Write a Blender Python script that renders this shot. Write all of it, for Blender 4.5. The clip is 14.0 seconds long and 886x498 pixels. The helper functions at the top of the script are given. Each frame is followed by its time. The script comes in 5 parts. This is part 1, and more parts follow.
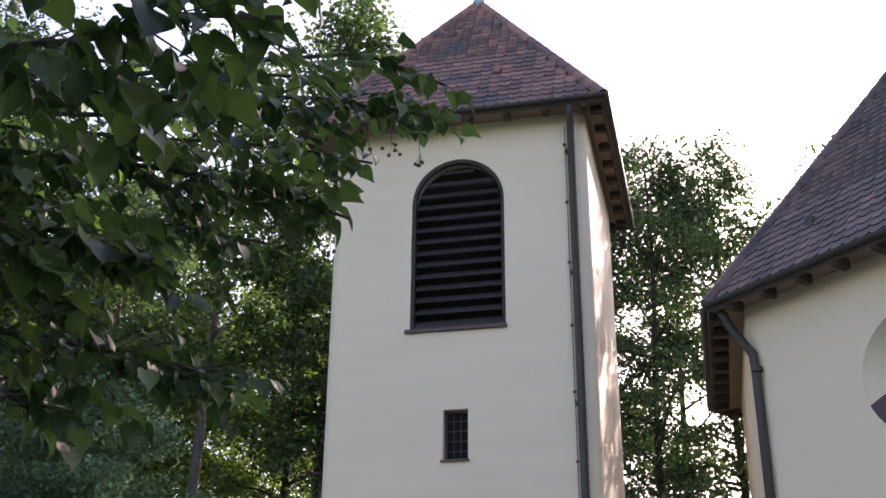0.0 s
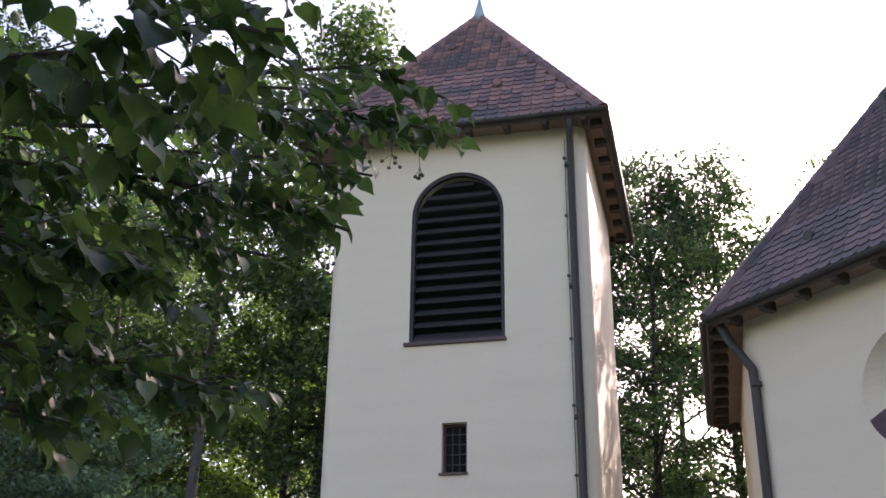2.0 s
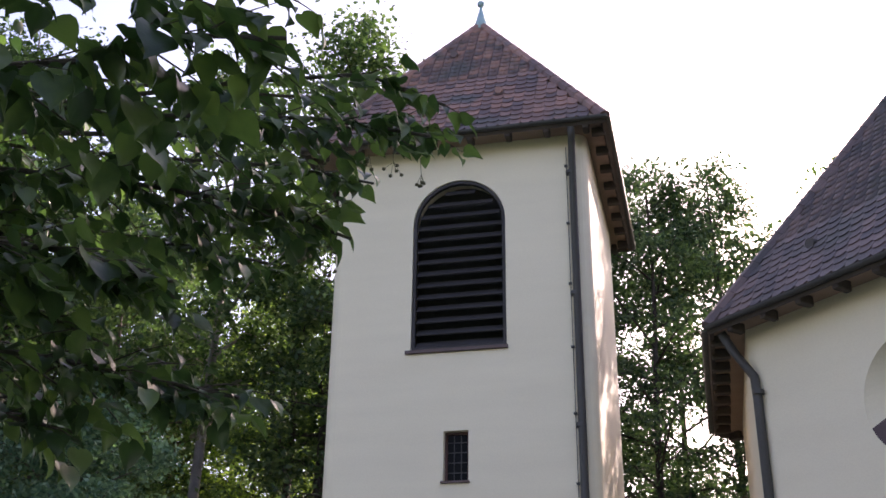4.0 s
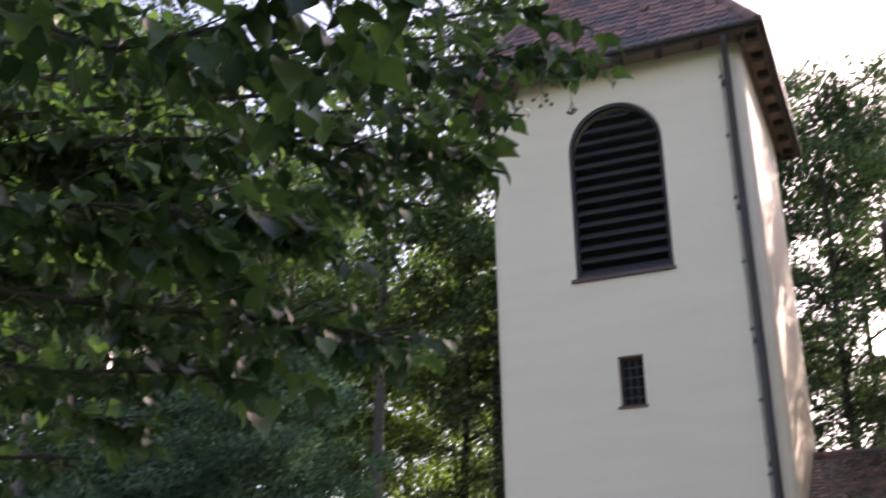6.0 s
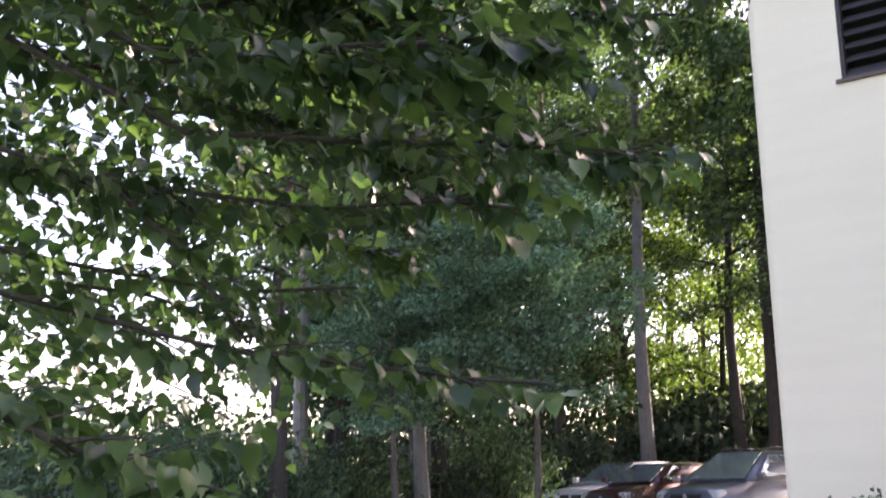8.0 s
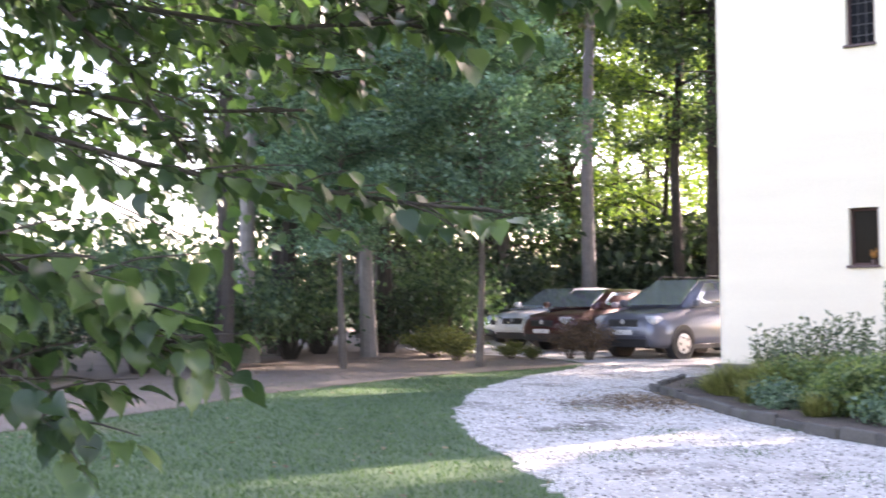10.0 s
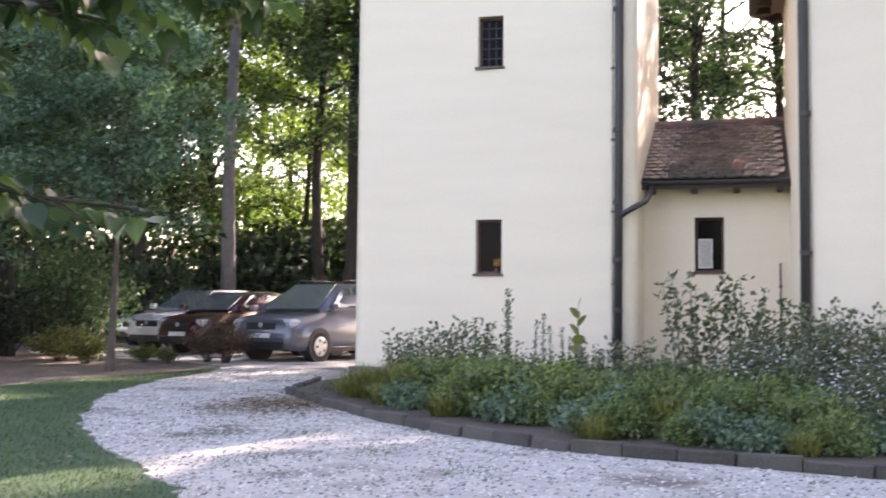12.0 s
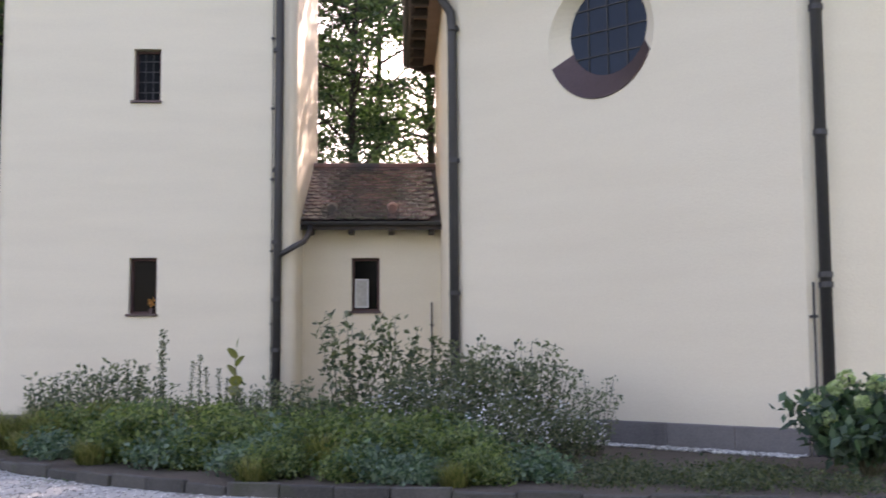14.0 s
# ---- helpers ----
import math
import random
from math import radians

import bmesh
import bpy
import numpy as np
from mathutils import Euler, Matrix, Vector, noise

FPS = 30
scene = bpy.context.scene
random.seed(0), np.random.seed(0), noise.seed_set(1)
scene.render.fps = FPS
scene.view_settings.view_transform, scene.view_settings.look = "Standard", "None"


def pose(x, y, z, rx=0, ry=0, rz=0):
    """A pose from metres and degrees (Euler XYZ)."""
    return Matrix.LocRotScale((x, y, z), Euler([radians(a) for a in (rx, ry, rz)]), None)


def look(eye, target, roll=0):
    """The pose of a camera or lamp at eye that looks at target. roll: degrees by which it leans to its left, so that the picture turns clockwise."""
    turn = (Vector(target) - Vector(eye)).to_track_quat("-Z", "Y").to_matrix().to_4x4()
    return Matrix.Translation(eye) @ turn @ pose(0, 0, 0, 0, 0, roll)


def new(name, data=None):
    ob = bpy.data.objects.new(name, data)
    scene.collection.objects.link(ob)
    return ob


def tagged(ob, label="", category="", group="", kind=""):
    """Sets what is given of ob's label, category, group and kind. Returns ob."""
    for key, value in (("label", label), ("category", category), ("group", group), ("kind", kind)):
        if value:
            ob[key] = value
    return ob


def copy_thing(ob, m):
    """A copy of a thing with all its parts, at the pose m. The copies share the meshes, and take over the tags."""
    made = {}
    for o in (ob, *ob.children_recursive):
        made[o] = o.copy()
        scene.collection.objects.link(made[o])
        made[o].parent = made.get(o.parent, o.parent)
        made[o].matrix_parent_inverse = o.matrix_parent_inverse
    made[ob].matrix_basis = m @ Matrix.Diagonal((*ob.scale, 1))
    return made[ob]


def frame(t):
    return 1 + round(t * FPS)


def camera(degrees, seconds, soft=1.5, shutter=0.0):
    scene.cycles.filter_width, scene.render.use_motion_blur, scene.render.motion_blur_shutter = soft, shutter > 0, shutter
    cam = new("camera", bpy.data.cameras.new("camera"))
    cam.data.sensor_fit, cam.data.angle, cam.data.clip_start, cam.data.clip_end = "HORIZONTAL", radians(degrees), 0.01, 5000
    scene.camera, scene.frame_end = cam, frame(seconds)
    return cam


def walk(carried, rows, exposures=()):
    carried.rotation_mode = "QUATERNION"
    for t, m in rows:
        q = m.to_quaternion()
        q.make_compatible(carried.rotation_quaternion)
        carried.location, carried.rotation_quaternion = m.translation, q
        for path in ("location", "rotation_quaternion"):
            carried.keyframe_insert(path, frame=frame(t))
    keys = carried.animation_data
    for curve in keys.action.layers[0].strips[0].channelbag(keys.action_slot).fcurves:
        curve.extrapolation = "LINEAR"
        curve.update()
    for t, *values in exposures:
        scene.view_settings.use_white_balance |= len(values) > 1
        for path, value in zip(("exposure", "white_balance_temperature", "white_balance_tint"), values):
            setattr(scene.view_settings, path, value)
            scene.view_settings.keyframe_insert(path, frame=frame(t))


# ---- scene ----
# The camera stands on the path before the church and turns: seconds, yaw, pitch, roll.
cam = camera(44.0, 14.0, soft=1.6, shutter=0.5)
TURNS = [
    (0.0, 13.59, 23.43, -0.41),
    (0.5, 13.62, 23.64, -0.33),
    (1.0, 13.65, 23.81, -0.14),
    (1.5, 13.71, 23.94, -0.11),
    (2.0, 13.46, 24.10, -0.64),
    (2.5, 13.44, 24.27, -0.72),
    (5.0, 13.89, 24.56, -0.44),
    (5.5, 17.08, 24.10, 0.89),
    (6.0, 23.29, 21.06, 1.02),
    (6.5, 26.72, 18.80, 1.10),
    (7.0, 30.11, 16.54, 1.33),
    (7.5, 34.25, 14.55, 0.92),
    (7.7, 36.24, 13.74, 1.28),
    (9.8, 35.57, 3.22, 0.81),
    (10.0, 34.11, 2.91, 0.19),
    (10.5, 28.87, 2.23, -0.32),
    (11.0, 23.51, 2.24, -0.40),
    (11.5, 18.82, 2.35, -0.42),
    (12.0, 15.42, 3.12, -0.52),
    (12.5, 11.10, 4.10, -0.58),
    (13.0, 5.29, 4.26, 0.17),
    (13.5, 1.07, 4.76, 0.22),
    (14.0, -2.25, 5.22, 0.34)]
EYE = (0.0, 0.0, 1.152)
EXPOSURE = [(t, e, k, 37) for t, e, k in ((0.0, 1.5, 7300), (5.0, 1.45, 7300), (6.5, 1.55, 7400), (7.5, 2.2, 7400), (9.0, 2.75, 7400), (10.0, 3.12, 7400), (11.5, 2.75, 7550), (12.5, 2.5, 7550), (14.0, 2.15, 7650))]
walk(cam, [(t, pose(*EYE, 90 + p, r, w)) for t, w, p, r in TURNS], EXPOSURE)

# ---- light ----
SUN = Vector((0.275, 0.82, 0.45)).normalized()
world = bpy.data.worlds.new("world")
scene.world = world
world.use_nodes = True
sky = world.node_tree.nodes.new("ShaderNodeTexSky")
sky.sky_type, sky.sun_disc = "NISHITA", False
sky.sun_elevation, sky.sun_rotation = math.asin(SUN.z), math.atan2(SUN.x, SUN.y)
sky.air_density, sky.dust_density, sky.ozone_density = 1.0, 1.5, 1.0
world.node_tree.links.new(sky.outputs[0], world.node_tree.nodes["Background"].inputs[0])
world.node_tree.nodes["Background"].inputs[1].default_value = 0.15
sun = new("sun", bpy.data.lights.new("sun", "SUN"))
sun.data.energy, sun.data.angle, sun.data.color = 4.5, radians(0.6), (1.0, 0.95, 0.87)
sun.matrix_basis = look(SUN * 60, (0, 0, 0))

# ---- materials ----
def material(name, low, high, rough=0.8, scale=6.0, fine=60.0, bump=0.15, metal=0.0, islands=False, objects=False, spread=0.35, spots=None, spot_scale=1.5, spot_at=0.6, stretch=None):
    """A surface between two colours: broad stains, fine grain, relief, and a spread from piece to piece."""
    m = bpy.data.materials.new(name)
    m.use_nodes = True
    t, p = m.node_tree, m.node_tree.nodes["Principled BSDF"]
    geo = t.nodes.new("ShaderNodeNewGeometry")
    n1, n2 = t.nodes.new("ShaderNodeTexNoise"), t.nodes.new("ShaderNodeTexNoise")
    n1.inputs["Scale"].default_value, n1.inputs["Detail"].default_value = scale, 5
    n2.inputs["Scale"].default_value, n2.inputs["Detail"].default_value = fine, 3
    if stretch:
        squeeze = t.nodes.new("ShaderNodeVectorMath")
        squeeze.operation, squeeze.inputs[1].default_value = "MULTIPLY", stretch
        t.links.new(geo.outputs["Position"], squeeze.inputs[0])
        t.links.new(squeeze.outputs[0], n1.inputs["Vector"])
    else:
        t.links.new(geo.outputs["Position"], n1.inputs["Vector"])
    t.links.new(geo.outputs["Position"], n2.inputs["Vector"])
    mixed = t.nodes.new("ShaderNodeMath")
    mixed.operation = "MULTIPLY_ADD"
    mixed.inputs[1].default_value = 0.45
    t.links.new(n2.outputs[0], mixed.inputs[0])
    half = t.nodes.new("ShaderNodeMath")
    half.operation, half.inputs[1].default_value = "MULTIPLY", 0.55
    t.links.new(n1.outputs[0], half.inputs[0])
    t.links.new(half.outputs[0], mixed.inputs[2])
    value = mixed.outputs[0]
    if islands or objects:
        if islands:
            rnd = geo.outputs["Random Per Island"]
        else:
            rnd = t.nodes.new("ShaderNodeObjectInfo").outputs["Random"]
        add = t.nodes.new("ShaderNodeMath")
        add.operation, add.inputs[1].default_value = "MULTIPLY_ADD", spread * 2
        t.links.new(rnd, add.inputs[0])
        sub = t.nodes.new("ShaderNodeMath")
        sub.operation, sub.inputs[1].default_value = "SUBTRACT", spread
        t.links.new(value, sub.inputs[0])
        t.links.new(sub.outputs[0], add.inputs[2])
        value = add.outputs[0]
    ramp = t.nodes.new("ShaderNodeValToRGB")
    ramp.color_ramp.elements[0].position, ramp.color_ramp.elements[1].position = 0.25, 0.75
    ramp.color_ramp.elements[0].color, ramp.color_ramp.elements[1].color = (*low, 1), (*high, 1)
    t.links.new(value, ramp.inputs[0])
    colour = ramp.outputs[0]
    if spots:
        n3 = t.nodes.new("ShaderNodeTexNoise")
        n3.inputs["Scale"].default_value, n3.inputs["Detail"].default_value = spot_scale, 8
        t.links.new(geo.outputs["Position"], n3.inputs["Vector"])
        r3 = t.nodes.new("ShaderNodeValToRGB")
        r3.color_ramp.elements[0].position, r3.color_ramp.elements[1].position = spot_at, spot_at + 0.12
        t.links.new(n3.outputs[0], r3.inputs[0])
        mix = t.nodes.new("ShaderNodeMix")
        mix.data_type = "RGBA"
        mix.inputs["B"].default_value = (*spots, 1)
        t.links.new(r3.outputs[0], mix.inputs["Factor"])
        t.links.new(colour, mix.inputs[6])
        mix.inputs[7].default_value = (*spots, 1)
        colour = mix.outputs[2]
    t.links.new(colour, p.inputs["Base Color"])
    p.inputs["Roughness"].default_value, p.inputs["Metallic"].default_value = rough, metal
    if bump:
        b = t.nodes.new("ShaderNodeBump")
        b.inputs["Strength"].default_value, b.inputs["Distance"].default_value = bump, 0.02
        t.links.new(n2.outputs[0], b.inputs["Height"])
        t.links.new(b.outputs[0], p.inputs["Normal"])
    return m


def leaf_material(name, low, high, through_light=0.4, rough=0.62, objects=False):
    """Leaves: glossy diffuse mixed with light that passes through, a shade of its own for each leaf."""
    m = material(name, low, high, rough, 1.5, 40, 0.1, islands=not objects, objects=objects, spread=0.5)
    t = m.node_tree
    p = t.nodes["Principled BSDF"]
    tr, mix = t.nodes.new("ShaderNodeBsdfTranslucent"), t.nodes.new("ShaderNodeMixShader")
    warm = t.nodes.new("ShaderNodeMix")
    warm.data_type, warm.blend_type = "RGBA", "MULTIPLY"
    warm.inputs["Factor"].default_value = 1
    t.links.new(p.inputs["Base Color"].links[0].from_socket, warm.inputs[6])
    warm.inputs[7].default_value = (1.5, 1.95, 1.0, 1)
    t.links.new(warm.outputs[2], tr.inputs[0])
    mix.inputs[0].default_value = through_light
    t.links.new(p.outputs[0], mix.inputs[1])
    t.links.new(tr.outputs[0], mix.inputs[2])
    t.links.new(mix.outputs[0], t.nodes["Material Output"].inputs[0])
    return m


def glass_material(name, tint, rough=0.05, ior=1.2):
    m = material(name, tint, [c * 1.3 for c in tint], rough, 3, 20, 0.04)
    m.node_tree.nodes["Principled BSDF"].inputs["IOR"].default_value = ior
    return m


PLASTER = material("cream_plaster", (0.70, 0.628, 0.478), (0.79, 0.712, 0.545), 0.9, 1.1, 45, 0.16, stretch=(0.45, 0.45, 3.2))
PLASTER_NAVE = material("warm_plaster", (0.73, 0.645, 0.484), (0.81, 0.727, 0.555), 0.9, 1.0, 45, 0.16, stretch=(0.45, 0.45, 3.2))
KERB = material("weathered_kerb", (0.035, 0.034, 0.03), (0.10, 0.095, 0.082), 0.9, 3, 50, 0.4, objects=True, spread=0.12, spots=(0.05, 0.06, 0.03), spot_scale=2.0, spot_at=0.58)
STONE = material("grey_plinth_stone", (0.10, 0.095, 0.09), (0.22, 0.205, 0.19), 0.9, 3, 50, 0.4, objects=True, spread=0.15)
TILE_RED = material("red_clay_tile", (0.085, 0.05, 0.045), (0.29, 0.145, 0.105), 0.45, 0.8, 60, 0.25, islands=True, spread=0.28, spots=(0.07, 0.062, 0.055), spot_scale=1.1, spot_at=0.52)
TILE_RED_ONE = material("red_clay_tile_single", (0.085, 0.05, 0.045), (0.29, 0.145, 0.105), 0.45, 0.8, 60, 0.25, objects=True, spread=0.28, spots=(0.07, 0.062, 0.055), spot_scale=1.1, spot_at=0.52)
TILE_GLAZED = material("glazed_brown_tile", (0.07, 0.052, 0.052), (0.19, 0.122, 0.108), 0.17, 0.8, 60, 0.06, objects=True, spread=0.28, spots=(0.07, 0.062, 0.055), spot_scale=1.1, spot_at=0.52)
TILE_DARK = material("weathered_brown_tile", (0.05, 0.042, 0.045), (0.16, 0.105, 0.095), 0.6, 0.8, 60, 0.25, islands=True, spread=0.25, spots=(0.06, 0.055, 0.05), spot_scale=0.9, spot_at=0.5)
TILE_DARK_ONE = material("weathered_brown_tile_single", (0.05, 0.042, 0.045), (0.16, 0.105, 0.095), 0.6, 0.8, 60, 0.25, objects=True, spread=0.25, spots=(0.06, 0.055, 0.05), spot_scale=0.9, spot_at=0.5)
METAL = material("dark_painted_metal", (0.034, 0.033, 0.032), (0.064, 0.062, 0.060), 0.55, 2, 40, 0.1, metal=0.1)
COPPER = material("green_copper", (0.20, 0.36, 0.40), (0.36, 0.50, 0.54), 0.6, 6, 40, 0.2, metal=0.2)
SHEET = material("brown_sheet_metal", (0.07, 0.045, 0.042), (0.13, 0.085, 0.08), 0.5, 3, 40, 0.1, metal=0.3)
TIMBER = material("dark_timber", (0.03, 0.022, 0.018), (0.075, 0.055, 0.045), 0.75, 3, 50, 0.3)
LOUVRE = material("black_stained_louvre", (0.016, 0.015, 0.017), (0.045, 0.040, 0.042), 0.7, 3, 50, 0.3)
SOFFIT = material("brown_boarded_soffit", (0.24, 0.165, 0.125), (0.36, 0.26, 0.20), 0.8, 3, 50, 0.2)
DARK = material("interior_shade", (0.02, 0.02, 0.02), (0.05, 0.05, 0.05), 0.9, 2, 20, 0.0)
TILE_GLAZED.node_tree.nodes["Principled BSDF"].inputs["IOR"].default_value = 1.9
PANE = glass_material("dark_window_glass", (0.004, 0.0045, 0.005), 0.04, 1.12)
WINDOW_WOOD = material("dark_red_brown_wood", (0.05, 0.022, 0.02), (0.11, 0.05, 0.042), 0.6, 3, 50, 0.2)
LEAD_PANE = glass_material("leaded_blue_glass", (0.02, 0.03, 0.045), 0.12)
BARK = material("grey_brown_bark", (0.05, 0.042, 0.035), (0.15, 0.125, 0.10), 0.9, 4, 30, 0.9)
BARK_DARK = material("dark_bark", (0.025, 0.022, 0.018), (0.07, 0.06, 0.048), 0.9, 4, 30, 0.9)
BARK_PALE = material("pale_grey_bark", (0.13, 0.125, 0.115), (0.28, 0.26, 0.24), 0.9, 4, 30, 0.7)
LEAF = leaf_material("woodland_leaf", (0.036, 0.070, 0.032), (0.105, 0.155, 0.068), 0.32, 0.75)
# Lighter, yellower copy of the woodland leaf, coloured as if sunlit from behind.
LEAF_SUN = leaf_material("sunlit_tinted_leaf", (0.09, 0.13, 0.035), (0.20, 0.25, 0.07), 0.62, 0.75)
# Darker copy of the woodland leaf: the shade under the trees, put into colour.
LEAF_DARKENED = leaf_material("leaf_darkened_as_shade", (0.018, 0.036, 0.020), (0.052, 0.082, 0.042), 0.08, 0.8)
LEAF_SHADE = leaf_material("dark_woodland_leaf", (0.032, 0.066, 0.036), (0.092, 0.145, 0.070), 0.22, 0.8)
LEAF_BLUE = leaf_material("bluish_green_leaf", (0.060, 0.125, 0.090), (0.150, 0.240, 0.165), 0.28, 0.85)
LEAF_LIME = leaf_material("lime_tree_leaf", (0.026, 0.054, 0.024), (0.085, 0.135, 0.050), 0.32, 0.32)
LEAF_LIME_ONE = leaf_material("lime_tree_leaf_single", (0.026, 0.054, 0.024), (0.085, 0.135, 0.050), 0.32, 0.32, objects=True)
GRASS = material("lawn_grass", (0.028, 0.064, 0.028), (0.082, 0.138, 0.054), 0.85, 0.7, 25, 0.6, spots=(0.17, 0.15, 0.075), spot_scale=0.5, spot_at=0.6)
BLADE = leaf_material("grass_blade", (0.030, 0.068, 0.030), (0.090, 0.146, 0.058), 0.24, 0.85)
GRAVEL = material("pale_gravel", (0.28, 0.273, 0.24), (0.55, 0.54, 0.49), 0.9, 2.5, 22, 0.8, spots=(0.16, 0.145, 0.12), spot_scale=0.9, spot_at=0.55)
PEBBLE = material("pale_pebble", (0.19, 0.185, 0.16), (0.70, 0.69, 0.64), 0.8, 3, 40, 0.2, islands=True, spread=0.4)
LITTER = material("brown_leaf_litter", (0.075, 0.062, 0.045), (0.18, 0.145, 0.11), 0.95, 1.2, 30, 0.6, spots=(0.06, 0.075, 0.03), spot_scale=0.6, spot_at=0.6)
SOIL = material("dark_bed_soil", (0.045, 0.035, 0.025), (0.11, 0.085, 0.06), 0.95, 2, 25, 0.8)

TYRE = material("tyre_rubber", (0.012, 0.012, 0.013), (0.03, 0.03, 0.03), 0.85, 8, 60, 0.2)
RIM = material("silver_rim", (0.45, 0.46, 0.48), (0.62, 0.63, 0.65), 0.3, 8, 60, 0.05, metal=0.7)
TRIM = material("black_plastic", (0.012, 0.013, 0.014), (0.03, 0.03, 0.032), 0.55, 8, 60, 0.1)
LAMP = material("clear_headlight", (0.50, 0.53, 0.56), (0.75, 0.78, 0.80), 0.12, 8, 60, 0.0, metal=0.3)
CARGLASS = material("car_glass", (0.48, 0.54, 0.56), (0.54, 0.60, 0.62), 0.06, 3, 20, 0.0, metal=0.75)
PLATE = material("white_plate", (0.70, 0.70, 0.68), (0.80, 0.80, 0.78), 0.5, 8, 60, 0.0)
STALK = material("plant_stalk", (0.05, 0.055, 0.03), (0.12, 0.11, 0.06), 0.8, 5, 40, 0.2)


# ---- building blocks ----
def world_of(ob):
    up = world_of(ob.parent) @ ob.matrix_parent_inverse if ob.parent else Matrix()
    return up @ ob.matrix_basis


def mesh_of(name, bm, mat, smooth=False):
    if isinstance(bm, bpy.types.Mesh):
        me = bm
    else:
        me = bpy.data.meshes.new(name)
        bmesh.ops.recalc_face_normals(bm, faces=bm.faces)
        bm.to_mesh(me)
        bm.free()
    if mat and not me.materials:
        me.materials.append(mat)
    if smooth:
        me.polygons.foreach_set("use_smooth", [True] * len(me.polygons))
    return me


def part(name, bm, mat, parent, label="", smooth=False):
    """One mesh, in world metres, as a part of parent."""
    ob = new(name, mesh_of(name, bm, mat, smooth))
    ob.parent = parent
    ob.matrix_parent_inverse = world_of(parent).inverted()
    return tagged(ob, label)


def thing(name, at, label, category, group="", kind=""):
    ob = new(name)
    ob.empty_display_size = 0.2
    ob.matrix_basis = Matrix.Translation(at)
    return tagged(ob, label, category, group, kind)


def solid(name, bm, mat, label, category, kind="", group="", smooth=False):
    return tagged(new(name, mesh_of(name, bm, mat, smooth)), label, category, group, kind)


def box(bm, x0, x1, y0, y1, z0, z1, bevel=0.0, m=None):
    c = bmesh.ops.create_cube(bm, size=1)["verts"]
    bmesh.ops.scale(bm, vec=(x1 - x0, y1 - y0, z1 - z0), verts=c)
    bmesh.ops.translate(bm, vec=((x0 + x1) / 2, (y0 + y1) / 2, (z0 + z1) / 2), verts=c)
    if bevel:
        edges = list({e for v in c for e in v.link_edges})
        c = bmesh.ops.bevel(bm, geom=edges, offset=bevel, segments=1, affect="EDGES")["verts"] or c
        c = list({v for v in bm.verts if v in c} | set(c))
    if m is not None:
        bmesh.ops.transform(bm, matrix=m, verts=[v for v in bm.verts if v.is_valid])
    return bm


def boxes(*spans, bevel=0.0):
    bm = bmesh.new()
    for s in spans:
        box(bm, *s, bevel=bevel)
    return bm


def tube(bm, points, radii, n=8):
    """A tapered tube along points."""
    points = [Vector(p) for p in points]
    rings = []
    for i, p in enumerate(points):
        d = (points[min(i + 1, len(points) - 1)] - points[max(i - 1, 0)]).normalized()
        side = d.cross(Vector((0.31, 0.17, 0.93)) if abs(d.z) < 0.9 else Vector((0.0, 1.0, 0.13))).normalized()
        other = d.cross(side)
        rings.append([bm.verts.new(p + (side * math.cos(a) + other * math.sin(a)) * radii[i]) for a in [2 * math.pi * k / n for k in range(n)]])
    for a, b in zip(rings, rings[1:]):
        for k in range(n):
            bm.faces.new((a[k], a[(k + 1) % n], b[(k + 1) % n], b[k]))
    bm.faces.new(list(reversed(rings[0])))
    bm.faces.new(rings[-1])
    return bm


def axes(origin, u, inward):
    """Maps (along the wall, into the wall, up) to the world."""
    u, w = Vector(u).normalized(), Vector(inward).normalized()
    m = Matrix((u, w, (0, 0, 1))).transposed().to_4x4()
    return Matrix.Translation(origin) @ m


def panel(outline, holes, thick, m):
    """A wall of that thickness with openings cut through it; outline and holes are loops of (along, up)."""
    bm = bmesh.new()
    for loop in [outline, *holes]:
        vs = [bm.verts.new((x, 0, z)) for x, z in loop]
        for i in range(len(vs)):
            bm.edges.new((vs[i - 1], vs[i]))
    bmesh.ops.triangle_fill(bm, use_beauty=True, use_dissolve=False, edges=bm.edges[:])
    bmesh.ops.recalc_face_normals(bm, faces=bm.faces)
    out = bmesh.ops.extrude_face_region(bm, geom=bm.faces[:])["geom"]
    bmesh.ops.translate(bm, vec=(0, thick, 0), verts=[v for v in out if isinstance(v, bmesh.types.BMVert)])
    bmesh.ops.transform(bm, matrix=m, verts=bm.verts)
    return bm


def rect(x0, x1, z0, z1):
    return [(x0, z0), (x1, z0), (x1, z1), (x0, z1)]


def arch(x0, x1, z0, spring, n=20):
    r, c = (x1 - x0) / 2, (x0 + x1) / 2
    return [(x0, z0), (x1, z0)] + [(c + r * math.cos(math.pi * k / n), spring + r * math.sin(math.pi * k / n)) for k in range(n + 1)]


def circle(c, z, r, n=40):
    return [(c + r * math.cos(2 * math.pi * k / n), z + r * math.sin(2 * math.pi * k / n)) for k in range(n)]


def flat(points, z0, z1):
    """A slab over a polygon of the plan."""
    bm = bmesh.new()
    vs = [bm.verts.new((x, y, z1)) for x, y in points]
    f = bm.faces.new(vs)
    if f.normal.z < 0:
        f.normal_flip()
    out = bmesh.ops.extrude_face_region(bm, geom=[f])["geom"]
    bmesh.ops.translate(bm, vec=(0, 0, z0 - z1), verts=[v for v in out if isinstance(v, bmesh.types.BMVert)])
    bmesh.ops.triangulate(bm, faces=[f for f in bm.faces if len(f.verts) > 4])
    return bm


